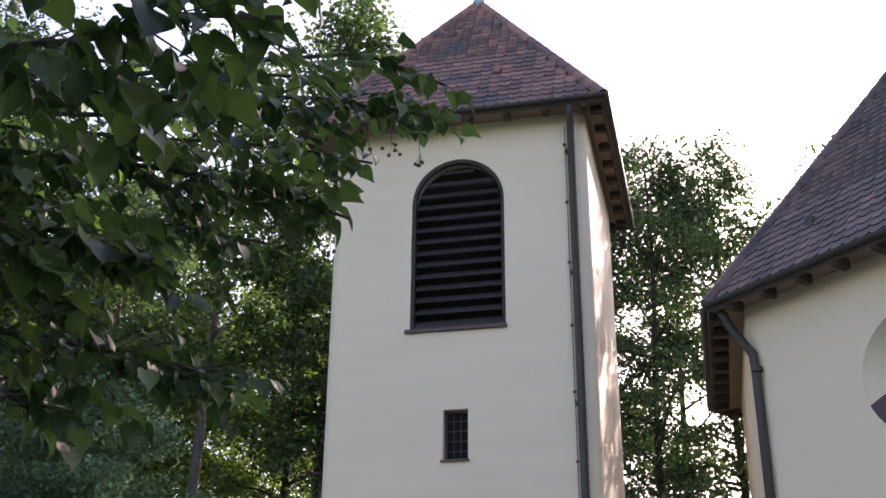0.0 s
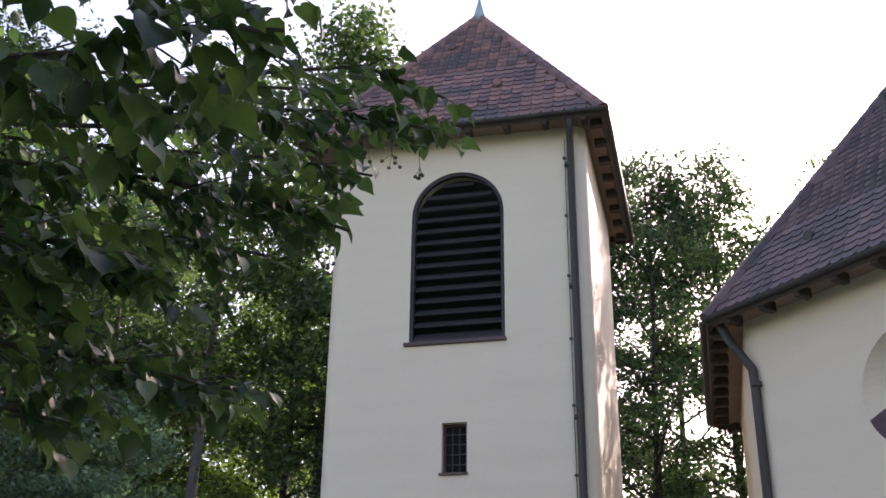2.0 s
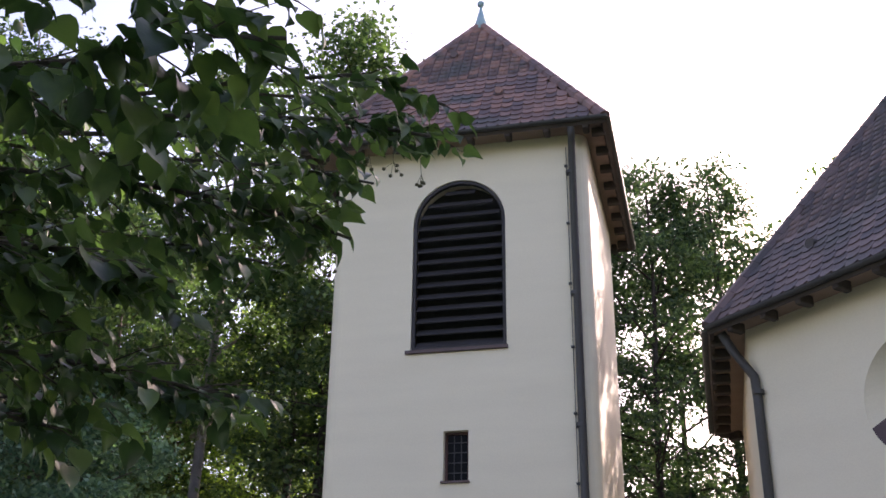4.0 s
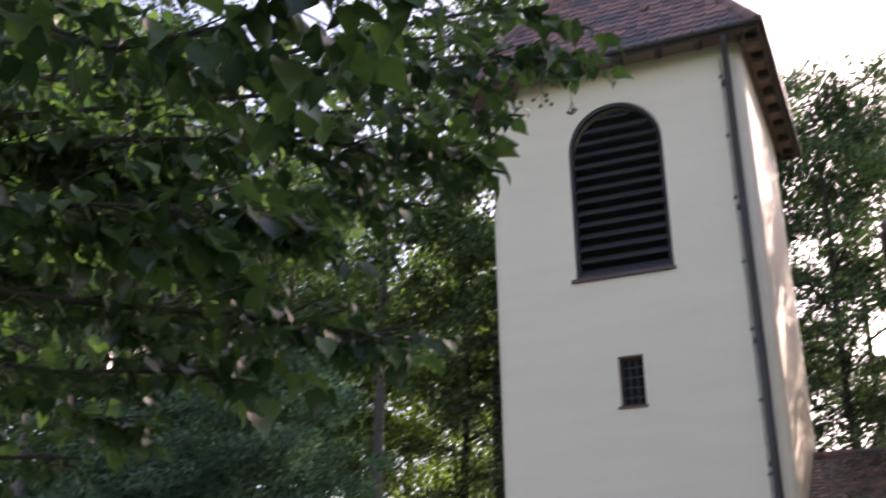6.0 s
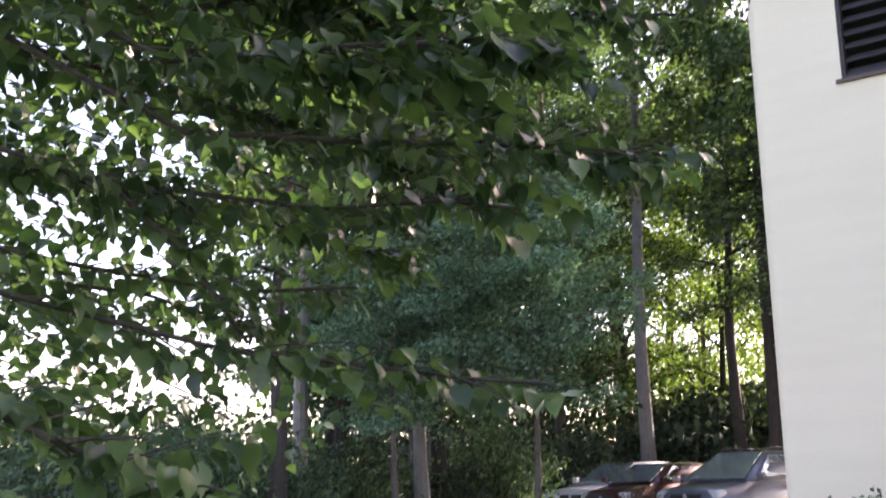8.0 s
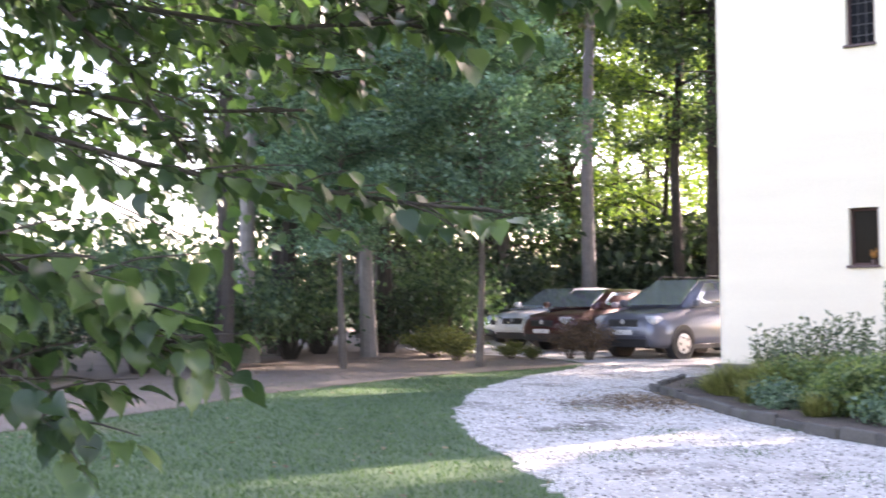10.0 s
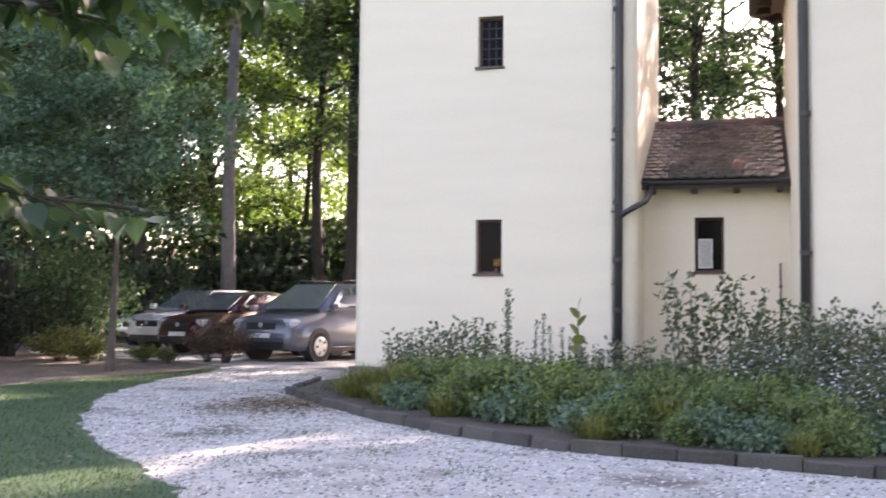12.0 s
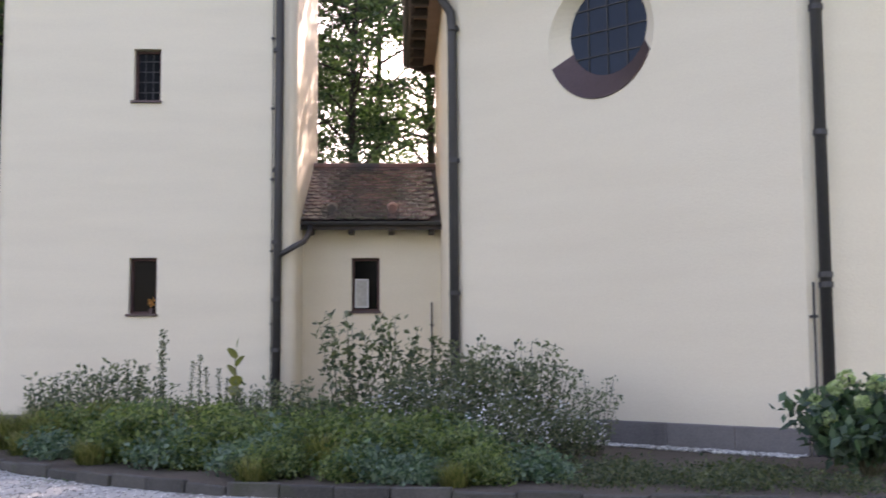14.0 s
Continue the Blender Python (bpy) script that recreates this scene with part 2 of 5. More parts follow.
def many(name, base_v, base_f, mats):
    """One mesh of many copies of a small shape. mats: array (n, 3, 4) of placings."""
    base_v, mats = np.asarray(base_v, float), np.asarray(mats, float)
    n, k = len(mats), len(base_v)
    v = np.einsum("nij,kj->nki", mats[:, :, :3], base_v) + mats[:, None, :, 3]
    return raw_mesh(name, v.reshape(-1, 3), [np.asarray(f) for f in base_f], n, k)


def raw_mesh(name, v, faces, n, k):
    sizes = np.array([len(f) for f in faces])
    loops = np.concatenate(faces)
    idx = (loops[None, :] + (np.arange(n) * k)[:, None]).ravel()
    starts = np.concatenate([[0], np.cumsum(sizes)[:-1]])
    starts = (starts[None, :] + (np.arange(n) * len(loops))[:, None]).ravel()
    me = bpy.data.meshes.new(name)
    me.vertices.add(len(v))
    me.vertices.foreach_set("co", np.asarray(v, np.float32).ravel())
    me.loops.add(len(idx))
    me.loops.foreach_set("vertex_index", idx.astype(np.int32))
    me.polygons.add(len(starts))
    me.polygons.foreach_set("loop_start", starts.astype(np.int32))
    me.update(calc_edges=True)
    return me


def turns(rng, n, tilt=1.0):
    """n random turns; tilt 0 keeps the z axis upright."""
    a, b, c = rng.uniform(0, 2 * np.pi, n), rng.normal(0, tilt, n), rng.normal(0, tilt, n)
    ca, sa, cb, sb, cc, sc = np.cos(a), np.sin(a), np.cos(b), np.sin(b), np.cos(c), np.sin(c)
    z = np.zeros(n)
    o = np.ones(n)
    rz = np.stack([np.stack([ca, -sa, z], 1), np.stack([sa, ca, z], 1), np.stack([z, z, o], 1)], 1)
    rx = np.stack([np.stack([o, z, z], 1), np.stack([z, cb, -sb], 1), np.stack([z, sb, cb], 1)], 1)
    ry = np.stack([np.stack([cc, z, sc], 1), np.stack([z, o, z], 1), np.stack([-sc, z, cc], 1)], 1)
    return rz @ rx @ ry


def placings(rot, size, at):
    size = np.asarray(size)
    size = size[:, None, None] if size.ndim == 1 else size[:, None, :]
    return np.concatenate([rot * size, np.asarray(at)[:, :, None]], 2)


# ---- the setting: ground, path, bed ----
def ground_sheet():
    bm = bmesh.new()
    bmesh.ops.create_grid(bm, x_segments=80, y_segments=80, size=1)
    for v in bm.verts:
        for i in (0, 1):
            v.co[i] = math.copysign(abs(v.co[i]) ** 3, v.co[i]) * 900
        v.co.z = -0.004
    return bm


def smooth(points, steps=6):
    """A soft curve through points."""
    out, p = [], [Vector(q) for q in points]
    for i in range(len(p) - 1):
        a, b, c, d = p[max(i - 1, 0)], p[i], p[i + 1], p[min(i + 2, len(p) - 1)]
        for k in range(steps):
            t = k / steps
            q = 0.5 * ((2 * b) + (c - a) * t + (2 * a - 5 * b + 4 * c - d) * t * t + (3 * b - a - 3 * c + d) * t ** 3)
            out.append((q.x, q.y))
    return out + [points[-1]]


solid("ground", ground_sheet(), GRASS, "patchy green lawn with worn dry spots", "lawn", "structure")
PATH_FAR = [(-0.3, 11.8), (-1.9, 12.3), (-3.4, 13.3), (-4.95, 14.75), (-6.65, 16.85), (-8.1, 18.75), (-8.75, 21.0), (-8.95, 24.0), (-8.6, 29.0), (-8.6, 46.0)]
PATH_FAR = smooth(PATH_FAR)
PATH_NEAR = [(-26, 46.0), (-24, 33.0), (-15.5, 28.6), (-13.0, 25.6), (-12.2, 21.6), (-11.3, 18.2), (-9.7, 14.8), (-7.6, 11.7), (-5.8, 9.8), (-4.7, 8.6), (-3.8, 7.6), (-2.0, 5.6), (2.0, 3.6), (8.0, 2.4), (16.0, 2.0)]
rnd_edge = random.Random(9)
PATH_NEAR = [(x + rnd_edge.uniform(-0.09, 0.09), y + rnd_edge.uniform(-0.09, 0.09)) for x, y in smooth(PATH_NEAR, 12)]
solid("gravel_path", flat(PATH_FAR[::1] + PATH_NEAR + [(16.0, 9.2), (6.0, 10.2), (2.0, 11.0)], -0.03, 0.012), GRAVEL, "curving path of pale crushed gravel", "path", "structure")
LITTER_EDGE = [(-13.3, 24.5), (-14.2, 20.0), (-13.8, 14.4), (-12.9, 11.0), (-12.4, 8.0), (-14.0, 3.0), (-40.0, 0.0), (-60.0, 20.0), (-60.0, 60.0), (-24.5, 60.0), (-24.2, 34.0), (-16.0, 29.0), (-13.6, 26.6)]
solid("woodland_floor", flat(LITTER_EDGE, -0.02, 0.008), LITTER, "brown leaf litter and bare earth under the trees", "woodland floor", "structure")
BED = [(-8.0, 18.9), (-6.55, 17.0), (-4.85, 14.9), (-3.3, 13.45), (-1.8, 12.45), (0.0, 11.95), (2.5, 11.25), (6.5, 10.4), (6.5, 15.0), (5.67, 15.08), (0.89, 19.86), (0.89, 23.4), (-2.2, 23.4), (-2.2, 22.0), (-8.07, 22.0), (-8.5, 21.6)]
solid("flower_bed", flat(BED, -0.03, 0.10), SOIL, "raised planting bed of dark soil", "flower bed", "structure")


def kerb_stones():
    kerb = thing("kerb", (-3.3, 13.4, 0), "low edging of grey concrete kerb stones round the bed", "kerb", "", "structure")
    line = [Vector((x, y, 0)) for x, y in [(-8.75, 21.9), (-8.1, 18.75), (-6.65, 16.85), (-4.95, 14.75), (-3.4, 13.3), (-1.9, 12.3), (-0.1, 11.8), (2.5, 11.1), (6.5, 10.25)]]
    rnd = random.Random(3)
    for a, b in zip(line, line[1:]):
        n = max(1, round((b - a).length / 0.66))
        for i in range(n):
            p, q = a.lerp(b, i / n), a.lerp(b, (i + 1) / n)
            d = (q - p).normalized()
            m = axes(p, d, (-d.y, d.x, 0)) @ pose(0, rnd.uniform(-0.02, 0.02), rnd.uniform(-0.035, 0.012), rnd.uniform(-7, 3), rnd.uniform(-1.6, 1.6), rnd.uniform(-2, 2))
            part("kerb_stone", box(bmesh.new(), 0.006, (q - p).length - 0.006, -0.05, 0.05, -0.15, 0.155, 0.014, m), KERB, kerb)
    return kerb


# ---- church tower ----
TX0, TX1, TY0, TY1, EAVE = -8.07, -2.08, 22.0, 27.95, 14.55
R = 0.30


def corner_post(cx, cy, a0, z0, z1, r=R):
    """A rounded quarter corner of a wall."""
    bm = bmesh.new()
    pts = [(cx + r * math.cos(radians(a0 + 90 * k / 6)), cy + r * math.sin(radians(a0 + 90 * k / 6))) for k in range(7)] + [(cx, cy)]
    lo, hi = [bm.verts.new((x, y, z0)) for x, y in pts], [bm.verts.new((x, y, z1)) for x, y in pts]
    for i in range(len(pts)):
        j = (i + 1) % len(pts)
        bm.faces.new((lo[i], lo[j], hi[j], hi[i]))
    bm.faces.new(hi)
    bm.faces.new(lo[::-1])
    return bm


def framed_window(parent, name, m, x0, x1, z0, z1, depth=0.16, bars=0, label="", pane=None):
    """A small window in a reveal: frame, pane, sheet-metal sill; m maps (along, in, up) to the world."""
    w = part(name, box(bmesh.new(), x0, x1, depth + 0.05, depth + 0.07, z0, z1, 0, m), pane or PANE, parent, label)
    f = 0.055
    fr = bmesh.new()
    for a, b, c, d in ((x0, x0 + f, z0, z1), (x1 - f, x1, z0, z1), (x0 + f, x1 - f, z0, z0 + f), (x0 + f, x1 - f, z1 - f, z1)):
        box(fr, a, b, depth, depth + 0.1, c, d, 0.006)
    bmesh.ops.transform(fr, matrix=m, verts=fr.verts)
    part("window_frame", fr, WINDOW_WOOD, w, "dark red-brown wooden window frame")
    for k in range(bars):
        z = z0 + (z1 - z0) * (k + 1) / (bars + 1)
        part("glazing_bar", box(bmesh.new(), x0 + f, x1 - f, depth + 0.03, depth + 0.048, z - 0.008, z + 0.008, 0, m), METAL, w)
    if bars:
        for x in (x0 + (x1 - x0) * 0.36, x0 + (x1 - x0) * 0.64):
            part("glazing_bar", box(bmesh.new(), x - 0.008, x + 0.008, depth + 0.028, depth + 0.046, z0 + f, z1 - f, 0, m), METAL, w)
    part("window_sill", box(bmesh.new(), x0 - 0.05, x1 + 0.03, -0.06, depth, z0 - 0.045, z0 + 0.004, 0.006, m), SHEET, w, "projecting brown sheet-metal sill")
    return w


def tile_outline(w, h):
    """A flat clay tile with a rounded lower end; x across, y up the slope, z out of the roof."""
    pts = [(-w / 2, h), (-w / 2, h * 0.22), (-w * 0.30, h * 0.05), (0, 0), (w * 0.30, h * 0.05), (w / 2, h * 0.22), (w / 2, h)]
    v = [(x, y, 0.046 - 0.034 * y / h) for x, y in pts] + [(x, y, 0.012 - 0.020 * y / h) for x, y in pts]
    k = len(pts)
    faces = [list(range(k))[::-1]] + [[i, i + 1, k + i + 1, k + i] for i in range(k - 1)]
    return v, faces


def tiled_face(roof, name, corners, course, width, rng, mat, single, keep=0, keep_rows=(0, 0)):
    """Tiles on a roof face. corners: eave left, eave right, top right, top left (seen from outside)."""
    a, b, c, d = [Vector(p) for p in corners]
    u = (b - a).normalized()
    up = (((c + d) - (a + b)) / 2)
    up = (up - u * up.dot(u))
    length = up.length
    up.normalize()
    out = u.cross(up).normalized()
    v, f = tile_outline(width * 0.97, course * 1.75)
    rows = int(length / course)
    loose, kept = [], []
    for r in range(rows + 1):
        s = r * course
        if s + course > length:
            break
        k = s / length
        left, right = (a.lerp(d, k) - a).dot(u), (b.lerp(c, k) - a).dot(u)
        slant = abs((a.lerp(d, min(1, k + course / length)) - a).dot(u) - left) + 0.02
        n = int((right - left) / width) + 2
        off = 0.5 * (r % 2)
        for i in range(n):
            x = left + (i - 0.5 + off) * width
            if x < left + slant + 0.4 * width or x > right - slant - 0.4 * width:
                continue
            lift, skew = rng.uniform(0, 0.006), rng.normal(0, 0.008)
            m = Matrix.Translation(a + u * x + up * (s + rng.uniform(-0.008, 0.008)) + out * (0.03 + lift)) @ Matrix((u, up, out)).transposed().to_4x4() @ pose(0, 0, 0, 0, rng.normal(0, 0.6), math.degrees(skew))
            if len(kept) < keep and keep_rows[0] <= r < keep_rows[1]:
                kept.append(m)
            else:
                loose.append([list(q) for q in list(m)[:3]])
    if loose:
        tagged(part(name, many(name, v, f, np.array(loose)), mat, roof, "overlapping rows of round-ended clay tiles"), kind="stuff")
    me = bpy.data.meshes.new("tile")
    me.from_pydata(v, [], f)
    me.materials.append(single)
    for m in kept:
        ob = new("roof_tile", me)
        ob.parent, ob.matrix_parent_inverse, ob.matrix_basis = roof, world_of(roof).inverted(), m


def ridge_tiles(roof, a, b, mat, step=0.42, r=0.15):
    a, b = Vector(a), Vector(b)
    bm, n = bmesh.new(), max(1, int((b - a).length / step))
    for i in range(n):
        p, q = a.lerp(b, i / n), a.lerp(b, (i + 1.12) / n)
        tube(bm, [p, q], [r * 1.04, r * 0.96], 8)
    tagged(part("ridge_tiles", bm, mat, roof, "row of rounded ridge tiles"), kind="stuff")


def gutter(parent, a, b, r=0.075):
    """A half-round gutter from a to b."""
    a, b = Vector(a), Vector(b)
    d = (b - a).normalized()
    side = d.cross(Vector((0, 0, 1))).normalized()
    bm = bmesh.new()
    rows = []
    for p in (a, b):
        ring = [p + side * r * math.cos(t) - Vector((0, 0, 1)) * r * math.sin(t) for t in [math.pi * k / 8 for k in range(9)]]
        ring += [p + side * (r - 0.012) * math.cos(t) - Vector((0, 0, 1)) * (r - 0.012) * math.sin(t) for t in [math.pi * k / 8 for k in range(8, -1, -1)]]
        rows.append([bm.verts.new(v) for v in ring])
    for i in range(18):
        j = (i + 1) % 18
        bm.faces.new((rows[0][i], rows[0][j], rows[1][j], rows[1][i]))
    bm.faces.new(rows[0])
    bm.faces.new(rows[1][::-1])
    return part("gutter", bm, METAL, parent, "dark metal half-round gutter")


def downpipe(points, label, bands=(), r=0.085):
    """A rainwater pipe with its joints."""
    p = thing("downpipe", points[-1], label, "downpipe", "downpipes of the church")
    part("pipe", tube(bmesh.new(), points, [r] * len(points), 10), METAL, p, smooth=True)
    x, y = points[-1][0], points[-1][1]
    for z in bands:
        part("pipe_bracket", tube(tube(bmesh.new(), [(x, y, z - 0.04), (x, y, z + 0.04)], [r + 0.018] * 2, 10), [(x, y, z), (x, y + 0.16, z)], [0.012] * 2, 6), METAL, p)
    return p


def tower():
    t = thing("church_tower", ((TX0 + TX1) / 2, (TY0 + TY1) / 2, 0), "square cream-plastered church tower with a red tiled pyramid roof", "church tower")
    front = axes((0, TY0, 0), (1, 0, 0), (0, 1, 0))
    bel = arch(-6.13, -3.98, 9.53, 12.58, 24)
    holes = [bel, rect(-5.36, -4.82, 6.63, 7.70), rect(-5.38, -4.83, 2.33, 3.45)]
    part("wall", panel(rect(TX0 + R, TX1 - R, 0.0, EAVE), holes, 0.45, front), PLASTER, t, "smooth cream plaster front wall")
    part("wall", boxes((TX1 - 0.45, TX1, TY0 + R, TY1 - R, 0, EAVE)), PLASTER, t)
    part("wall", boxes((TX0, TX0 + 0.45, TY0 + R, TY1 - R, 0, EAVE)), PLASTER, t)
    part("wall", boxes((TX0 + R, TX1 - R, TY1 - 0.45, TY1, 0, EAVE)), PLASTER, t)
    for cx, cy, a in ((TX0 + R, TY0 + R, 180), (TX1 - R, TY0 + R, 270), (TX1 - R, TY1 - R, 0), (TX0 + R, TY1 - R, 90)):
        part("wall_corner", corner_post(cx, cy, a, 0, EAVE), PLASTER, t, smooth=False)
    # belfry opening
    lv = part("belfry_louvre", panel(arch(-6.12, -3.99, 9.54, 12.58, 24), [arch(-6.05, -4.06, 9.61, 12.58, 24)], 0.10, axes((0, TY0 + 0.035, 0), (1, 0, 0), (0, 1, 0))), LOUVRE, t, "black wooden louvre in the arched belfry opening")
    for i in range(14):
        z = 9.70 + i * 0.285
        half = 0.99 if z < 12.5 else math.sqrt(max(0.0, 0.99 ** 2 - (z + 0.1 - 12.58) ** 2))
        if half > 0.25:
            m = axes((-5.055, TY0 + 0.15, z), (1, 0, 0), (0, 1, 0)) @ pose(0, 0, 0, 42)
            part("slat", box(bmesh.new(), -half, half, -0.13, 0.15, -0.014, 0.014, 0.004, m), LOUVRE, lv)
    # Dark sheet whose colour stands in for the shade inside the belfry.
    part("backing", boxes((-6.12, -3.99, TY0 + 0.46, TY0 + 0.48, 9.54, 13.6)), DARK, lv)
    part("belfry_sill", boxes((-6.24, -3.95, TY0 - 0.07, TY0 + 0.2, 9.45, 9.53), bevel=0.008), SHEET, t, "projecting brown sheet-metal sill")
    framed_window(t, "upper_window", front, -5.36, -4.82, 6.63, 7.70, bars=4)
    framed_window(t, "lower_window", front, -5.38, -4.83, 2.33, 3.45)
    rnd = random.Random(5)
    for k in range(6):
        x0, x1 = TX0 - 0.05 + k * 1.0, min(TX0 - 0.05 + (k + 1) * 1.0 - 0.008, TX1 + 0.05)
        part("plinth_stone", boxes((x0, x1, TY0 - 0.05 - rnd.uniform(0, 0.012), TY0 + 0.1, -0.1, 0.37), bevel=0.012), STONE, t)
    for k in range(6):
        for xa, xb in ((TX0 - 0.05, TX0 + 0.1), (TX1 - 0.1, TX1 + 0.05)):
            part("plinth_stone", boxes((xa, xb, TY0 + 0.11 + k * 0.98, TY0 + 0.11 + (k + 1) * 0.98 - 0.008, -0.1, 0.37), bevel=0.012), STONE, t)
    # roof
    o = 0.62
    cx, cy, top = -5.135, (TY0 + TY1) / 2, 20.15
    e = [(TX0 - o, TY0 - o, EAVE), (TX1 + 0.5, TY0 - o, EAVE), (TX1 + 0.5, TY1 + o, EAVE), (TX0 - o, TY1 + o, EAVE)]
    bm = bmesh.new()
    vs = [bm.verts.new(p) for p in e]
    ap = bm.verts.new((cx, cy, top))
    for i in range(4):
        bm.faces.new((vs[i], vs[(i + 1) % 4], ap))
    bm.faces.new(vs[::-1])
    roof = part("roof", bm, SOFFIT, t, "steep red-brown pyramid roof of weathered clay tiles")
    rng = np.random.default_rng(11)
    for i in range(4):
        tiled_face(roof, "tile_field", (e[i], e[(i + 1) % 4], (cx, cy, top), (cx, cy, top)), 0.24, 0.26, rng, TILE_RED, TILE_RED_ONE, 280 if i == 0 else 0, (0, 12))
        ridge_tiles(roof, e[i], (cx, cy, top - 0.05), TILE_RED)
        a, b = Vector(e[i]), Vector(e[(i + 1) % 4])
        d = (b - a).normalized()
        out = d.cross(Vector((0, 0, 1)))
        gutter(roof, a + out * 0.07 - d * 0.07, b + out * 0.07 + d * 0.07)
        part("fascia", tube(bmesh.new(), [a - out * 0.03 - Vector((0, 0, 0.07)), b - out * 0.03 - Vector((0, 0, 0.07))], [0.07, 0.07], 4), TIMBER, roof, "dark fascia board")
        for k in range(8):
            p = a.lerp(b, (k + 0.5) / 8)
            m = axes(p, d, -out)
            part("rafter_end", box(bmesh.new(), -0.07, 0.07, 0.03, 0.34, -0.20, -0.01, 0.02, m), TIMBER, roof)
    for (x, z) in ((-5.6, 18.35), (-4.15, 16.15)):
        k = (z - EAVE) / (top - EAVE)
        y = TY0 - o + k * (cy - TY0 + o)
        part("roof_vent", tube(bmesh.new(), [(x, y + 0.15, z + 0.04), (x, y - 0.16, z + 0.02)], [0.12, 0.10], 8), TILE_RED_ONE, roof, "small hooded vent tile")
    bm = tube(bmesh.new(), [(cx, cy, top - 0.25), (cx, cy, top + 0.12), (cx, cy, top + 0.62)], [0.26, 0.15, 0.03], 10)
    sp = part("spire_cap", bm, COPPER, roof, "pointed green copper cap", True)
    bm = bmesh.new()
    bmesh.ops.create_icosphere(bm, subdivisions=2, radius=0.11, matrix=Matrix.Translation((cx, cy, top + 0.72)))
    part("finial_ball", bm, COPPER, sp, "small round finial", True)
    # lightning conductor
    rod = thing("lightning_conductor", (-2.62, TY0 - 0.03, 0.0), "thin metal lightning conductor clipped to the tower wall", "lightning conductor")
    part("rod", tube(bmesh.new(), [(-2.54, TY0 - 0.05, 14.2), (-2.56, TY0 - 0.05, 0.1)], [0.009] * 2, 6), METAL, rod)
    for k in range(10):
        z = 13.72 - k * 1.45
        part("clip", boxes((-2.59, -2.52, TY0 - 0.07, TY0 + 0.01, z - 0.02, z + 0.02)), METAL, rod)
    downpipe([(-2.35, TY0 - 0.55, 14.45), (-2.36, TY0 - 0.42, 14.25), (-2.40, TY0 - 0.12, 13.9), (-2.42, TY0 - 0.11, 6.0), (-2.45, TY0 - 0.11, 0.1)], "dark rainwater pipe down the tower wall", (13.5, 10.55, 7.65, 5.2, 3.75, 2.6, 1.6))
    return t


tower()


# ---- the octagonal church ----
S = 6.76
OCT = [(0.89, 19.86 + S), (0.89, 19.86), (5.67, 15.08), (5.67 + S, 15.08), (10.45 + S, 19.86), (10.45 + S, 19.86 + S), (5.67 + S, 31.40), (5.67, 31.40)]
OC = (5.67 + S / 2, 23.24)
H_EAVE, H_TOP = 8.72, 20.2


